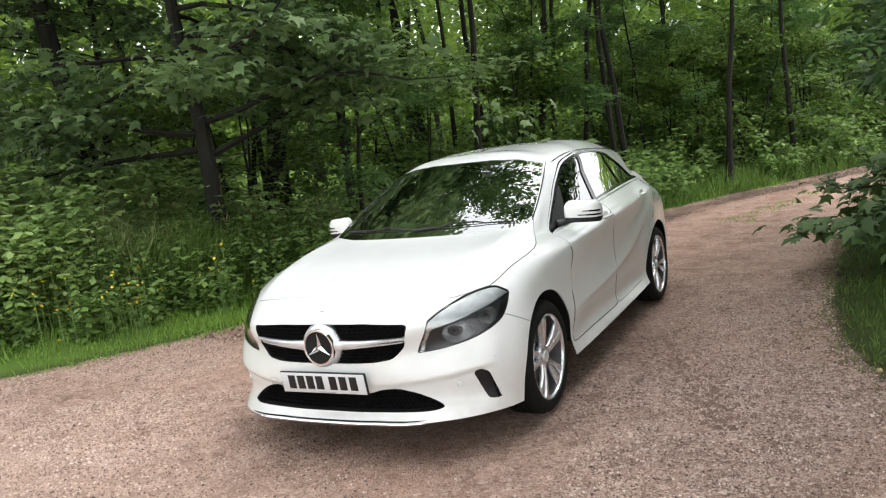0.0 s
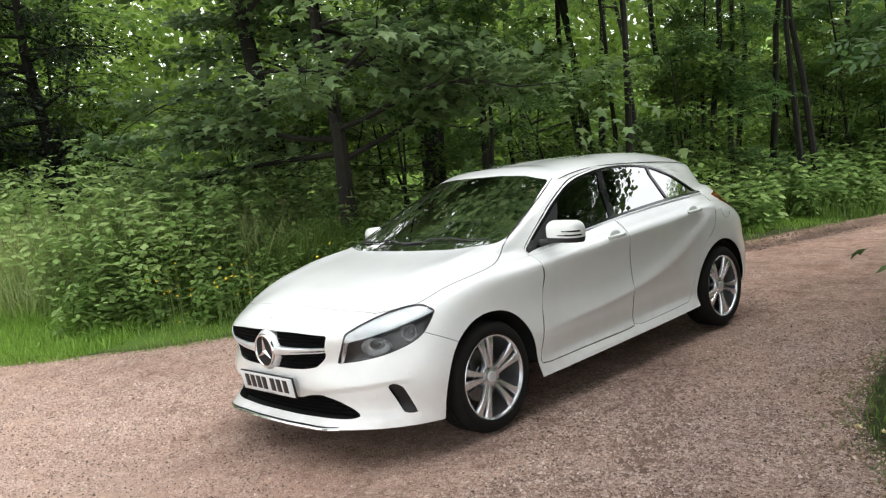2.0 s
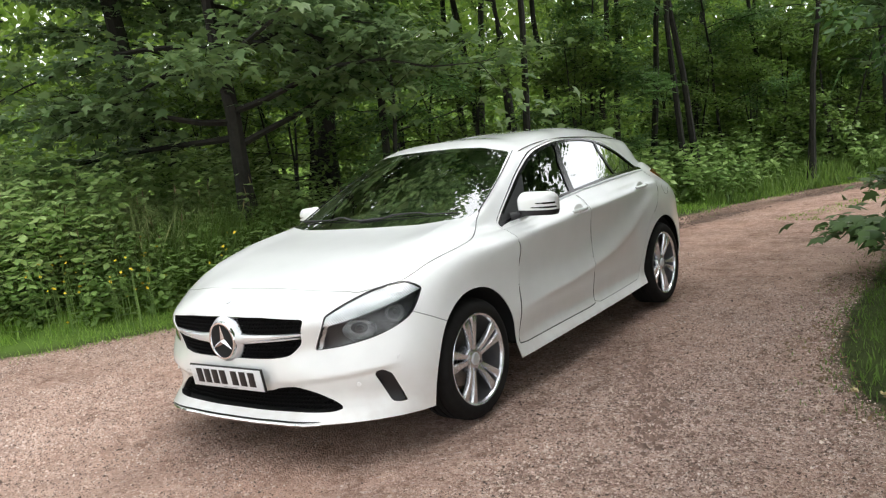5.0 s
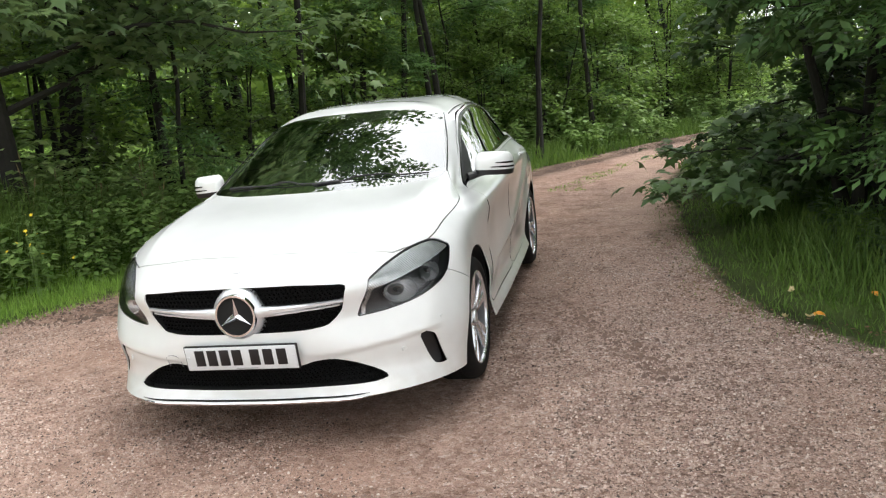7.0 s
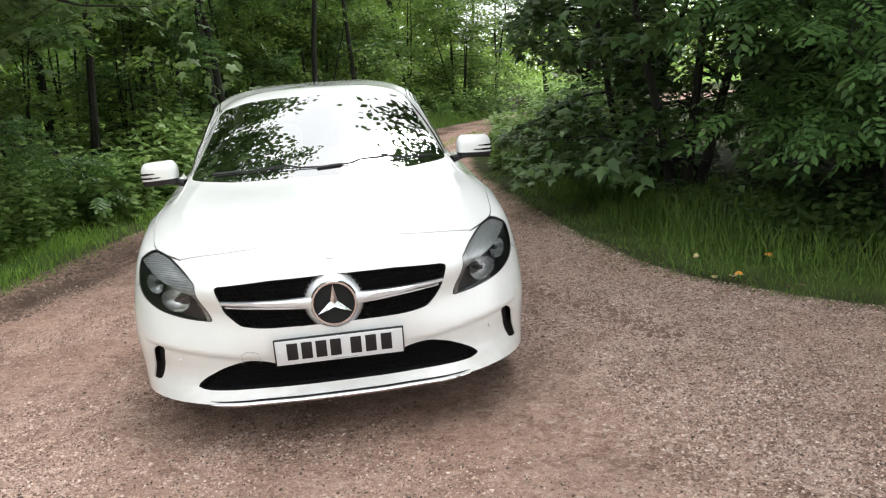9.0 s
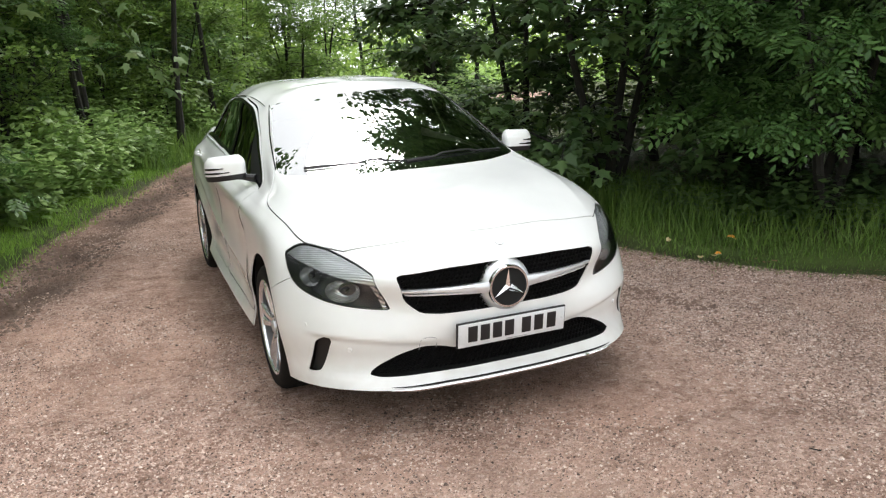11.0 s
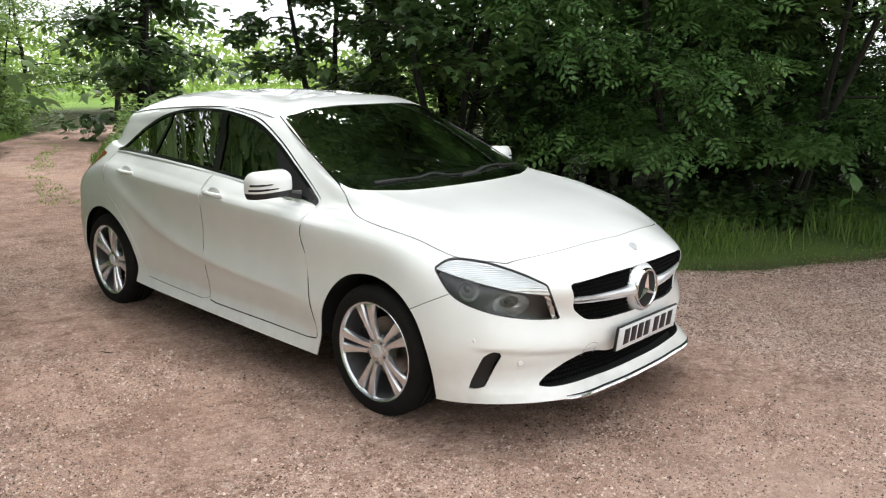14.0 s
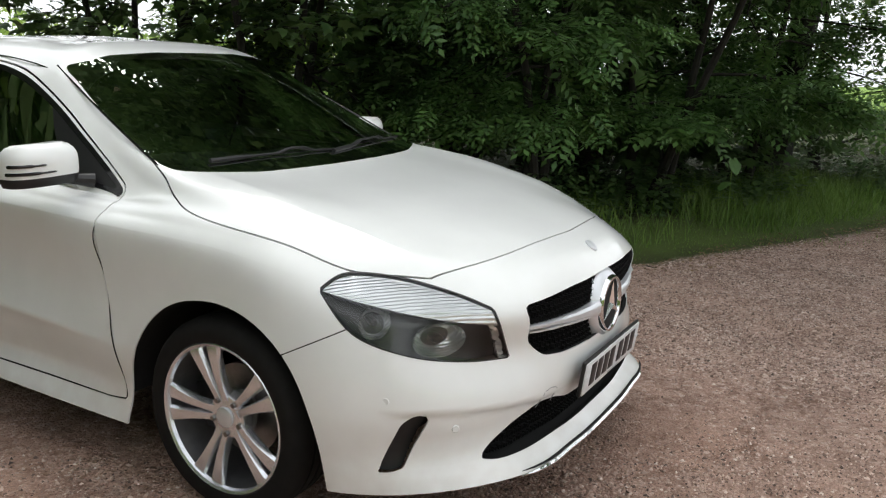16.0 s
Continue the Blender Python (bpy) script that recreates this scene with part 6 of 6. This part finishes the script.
tagged(scatter("seed_stalks", tv, tf, np.stack([x, y, height(x, y)], 1), frames_of(way, r.normal(0, 1, (n, 3))), np.stack([np.ones(n), h, np.ones(n)], 1), SEED), "dry straw-coloured grass seed heads above the verge", "grass", kind="stuff")

# small yellow flowers in the verge
pet = [(0, 0, 0)] + [(math.cos(a) * (1 if k % 2 else .55), math.sin(a) * (1 if k % 2 else .55), .15) for k, a in enumerate(np.linspace(0, 2 * math.pi, 10, endpoint=False))]
pf = [(0, 1 + k, 1 + (k + 1) % 10) for k in range(10)]
def flower_mesh():
    me = bpy.data.meshes.new("flower")
    me.from_pydata(pet, [], pf)
    me.materials.append(YELLOW)
    return me


FLOWER = flower_mesh()
for cx, cy, k in ((-3.55, .85, 16), (-4.02, .5, 22), (-3.3, 1.9, 10), (-3.75, 1.15, 14)):
    fl = tagged(new("yellow_flowers"), "clump of small yellow flowers among the verge grass", "flowers", "verge flowers")
    fl.matrix_basis = plant(fl, cx, cy)
    for q in range(k):
        x, y, z = r.normal(0, .16), r.normal(0, .16), r.normal(.52, .12)
        ob = new("flower_head", FLOWER)
        ob.parent = fl
        ob.matrix_basis = pose(x, y, z, r.uniform(-50, 50), r.uniform(-50, 50), r.uniform(0, 360)) @ Matrix.Diagonal((*([r.uniform(.012, .022)] * 3), 1))
        part("stem", tube([(x + .03, y, 0), (x, y, z)], .0025, 3, cap=False), NETTLE, fl)

# ---------------------------------------------------------------- loose stones and fallen leaves on the track
r = np.random.default_rng(91)
oct_v = [(1, .1, -.25), (-1, -.1, -.25), (.1, .8, -.25), (-.1, -.85, -.25), (.05, 0, .55)]
oct_f = [(0, 2, 4), (2, 1, 4), (1, 3, 4), (3, 0, 4)]
for nm, count, lo, hi, mean, spread_s, patchy, lab in (("loose_gravel", 32000, .003, .019, -5.3, .42, .0, "loose pink and grey stones on the gravel track"),
                                                ("fine_gravel", 230000, .0028, .012, -5.3, .36, -.12, "fine crushed stone lying in drifts on the track")):
    x, y = r.uniform(-4.6, 5.4, count * 4), r.uniform(-4.0, 5.0, count * 4)
    near = r.uniform(0, 1, count * 4) < np.clip(1.25 - np.hypot(x, y + .8) / 6.5, .08, 1)
    x, y = x[near], y[near]
    d = track_distance(x, y)
    drift = fbm(x, y, 1.3, 33) + .6 * fbm(x, y, 5, 34) + .9 * np.clip((x - .9) / .8, 0, 1) * np.clip((3.6 - y) / 2, 0, 1) + .55 * np.clip((-.7 - x) / .5, 0, 1) * np.clip((3.2 - y) / 2, 0, 1)
    keep = (d < .04) & (drift + r.normal(0, .35, len(x)) > patchy)
    x, y, d = x[keep][:count], y[keep][:count], d[keep][:count]
    n = len(x)
    sz = np.clip(r.lognormal(mean, spread_s, n), lo, hi)
    shape = np.stack([sz * r.uniform(.7, 1.2, n), sz * r.uniform(.7, 1.3, n), sz * r.uniform(.7, 1.5, n)], 1)
    tagged(scatter(nm, oct_v, oct_f, np.stack([x, y, height(x, y, d) + sz * .15], 1), frames_of(np.stack([r.normal(0, 1, n), r.normal(0, 1, n), r.normal(0, .3, n)], 1), np.stack([r.normal(0, .25, n), r.normal(0, .25, n), np.ones(n)], 1)), shape, STONES), lab, "gravel", kind="stuff")
# curled pieces of orange peel and a few pale leaves at the grass edge
def peel_mesh(name, outer, inner, wide, bend):
    n1, n2 = 12, 8
    v, f = [], []
    for side in (0, 1):
        for i in range(n1):
            for j in range(n2):
                a, b = (i / (n1 - 1) - .5) * 2, (j / (n2 - 1) - .5) * 2
                w = (1 - .55 * a * a) * (1 + .15 * math.sin(5 * a + 1))
                x, y = a * wide, b * w * wide * .55
                v.append((x, y, bend * (a * a * .8 + b * b * .5) * wide + (.0022 if side else 0)))
    for side in (0, 1):
        for i in range(n1 - 1):
            for j in range(n2 - 1):
                k = side * n1 * n2 + i * n2 + j
                q = (k, k + n2, k + n2 + 1, k + 1)
                f.append(q if side else q[::-1])
    ob = link_mesh(name, v, f, outer)
    ob.data.materials.append(inner)
    for k, poly in enumerate(ob.data.polygons):
        poly.material_index = 1 if k >= len(f) // 2 else 0
    return ob


for x, y, tn, wide, flip, pale in ((2.66, .86, 20, .036, 180, 0), (2.60, .83, 140, .026, 0, 1), (2.47, .84, 95, .030, 0, 1), (2.60, 1.38, 250, .034, 0, 1), (3.02, 1.13, 300, .034, 180, 0)):
    ob = peel_mesh("fallen_leaf" if pale else "orange_peel", PALE_LEAF if pale else PEEL, PALE_LEAF if pale else PITH, wide, .55)
    ob.matrix_basis = pose(x, y, float(height(np.array([x]), np.array([y]))[0]) + (.055 if flip else .035), flip + 14, 10, tn)
    tagged(ob, "pale dry fallen leaf on the grass edge" if pale else "curled piece of orange peel on the grass edge", "leaf" if pale else "peel", "fallen leaves" if pale else "orange peel")

# one broad pale leaf at the foot of the hedge
def broad_leaf(x, y, z, turn):
    n1, n2, v, f = 14, 9, [], []
    for i in range(n1):
        t = i / (n1 - 1)
        w = .088 * math.sin(math.pi * min(1, t * .96 + .06)) ** .7
        for j in range(n2):
            b = j / (n2 - 1) * 2 - 1
            v.append((b * w, t * .24 - .03 * b * b * (1 - t), -.10 * t * t + .018 * abs(b) + .006 * math.sin(9 * t + 4 * b)))
    for i in range(n1 - 1):
        for j in range(n2 - 1):
            k = i * n2 + j
            f.append((k, k + 1, k + n2 + 1, k + n2))
    dock = tagged(new("dock_plant"), "low dock plant with broad pale green leaves in the hedge grass", "plant")
    dock.matrix_basis = pose(x, y, 0, 0, 0, turn)
    for k, (a, s, h, tilt) in enumerate(((0, .6, z, -35), (95, .55, z * .6, 5), (200, .75, z * .5, 10), (290, .6, z * .7, -5))):
        ob = link_mesh("leaf", v, f, NETTLE_PALE, dock)
        ob.matrix_basis = pose(0, 0, h, tilt, 0, a) @ Matrix.Diagonal((s, s, s, 1))
        part("stalk", tube([(0, 0, .02), (0, 0, h)], .005, 5), NETTLE, dock)
    return dock


broad_leaf(4.66, -.30, .66, 130)

# churned clods along the muddy edge of the track
r = np.random.default_rng(95)
x, y = r.uniform(-3.2, 3.0, 90000), r.uniform(.8, 16, 90000)
d = track_distance(x, y)
keep = (np.abs(d + .36) < .38) & west_side(x, y) & (r.uniform(0, 1, len(x)) < np.clip(1.15 - np.abs(d + .36) / .38, 0, 1)) & (fbm(x, y, 3.0, 44) > -.5)
x, y, d = x[keep][:12000], y[keep][:12000], d[keep][:12000]
n = len(x)
sz = np.clip(r.lognormal(-4.4, .5, n), .005, .032)
clod_v = [(1, .1, -.25), (-1, -.1, -.25), (.15, .7, -.25), (-.1, -.7, -.25), (.3, .1, .42), (-.35, -.05, .36)]
clod_f = [(0, 2, 4), (2, 5, 4), (2, 1, 5), (1, 3, 5), (3, 4, 5), (3, 0, 4)]
tagged(scatter("mud_clods", clod_v, clod_f, np.stack([x, y, height(x, y, d) + sz * .15], 1), frames_of(np.stack([r.normal(0, 1, n), r.normal(0, 1, n), r.normal(0, .2, n)], 1), np.tile([0., 0, 1], (n, 1))), sz, MUD), "dark churned mud clods along the track edge", "mud", kind="stuff")

# a crumbled line of clods along an old wheel rut beside the car
k = 520
t = r.uniform(-.15, 1.1, k)
x, y = 1.30 + .46 * t + r.normal(0, .08, k), 1.09 - 1.0 * t + r.normal(0, .08, k)
sz = np.clip(r.lognormal(-4.5, .5, k), .005, .032)
tagged(scatter("rut_clods", clod_v, clod_f, np.stack([x, y, height(x, y) + sz * .15], 1), frames_of(np.stack([r.normal(0, 1, k), r.normal(0, 1, k), r.normal(0, .2, k)], 1), np.tile([0., 0, 1], (k, 1))), sz, CLOD), "reddish crumbled earth along a wheel rut", "earth", kind="stuff")

# dry leaf crumbs along the grass edge
x, y = r.uniform(1.8, 9, 40000), r.uniform(-3, 7, 40000)
d = track_distance(x, y)
keep = (np.abs(d + .02) < .22 * (1 + fbm(x, y, 4, 51))) & (fbm(x, y, 6, 52) > -.2)
x, y, d = x[keep][:2200], y[keep][:2200], d[keep][:2200]
k = len(x)
tagged(scatter("leaf_litter", *simple_leaf(), np.stack([x, y, height(x, y, d) + .006], 1), frames_of(np.stack([r.normal(0, 1, k), r.normal(0, 1, k), r.normal(0, .2, k)], 1), np.stack([r.normal(0, .3, k), r.normal(0, .3, k), np.ones(k)], 1)), r.uniform(.012, .04, k), LITTER), "brown leaf litter along the gravel's grassy edge", "leaf litter", kind="stuff")

# twigs dropped on the gravel
for k in range(16):
    x, y = r.uniform(-3.5, 3.5), r.uniform(-2.5, 3.5)
    if abs(x) < 1.1 and -.9 < y < 3.4 or float(track_distance(np.array([x]), np.array([y]))[0]) > -.05:
        continue
    a, ln = r.uniform(0, 6.28), r.uniform(.02, .05)
    z = float(height(np.array([x]), np.array([y]))[0]) + .006
    pts = [(x + math.cos(a) * ln * t, y + math.sin(a) * ln * t + .012 * math.sin(3 * t), z + .004 * math.sin(2 * t)) for t in np.linspace(-1, 1, 5)]
    tw = part("twig", tube(pts, [.0015, .0025, .003, .002, .001], 5), BARK, None)
    tagged(tw, "thin dark twig lying on the gravel", "twig", "twigs on the gravel")
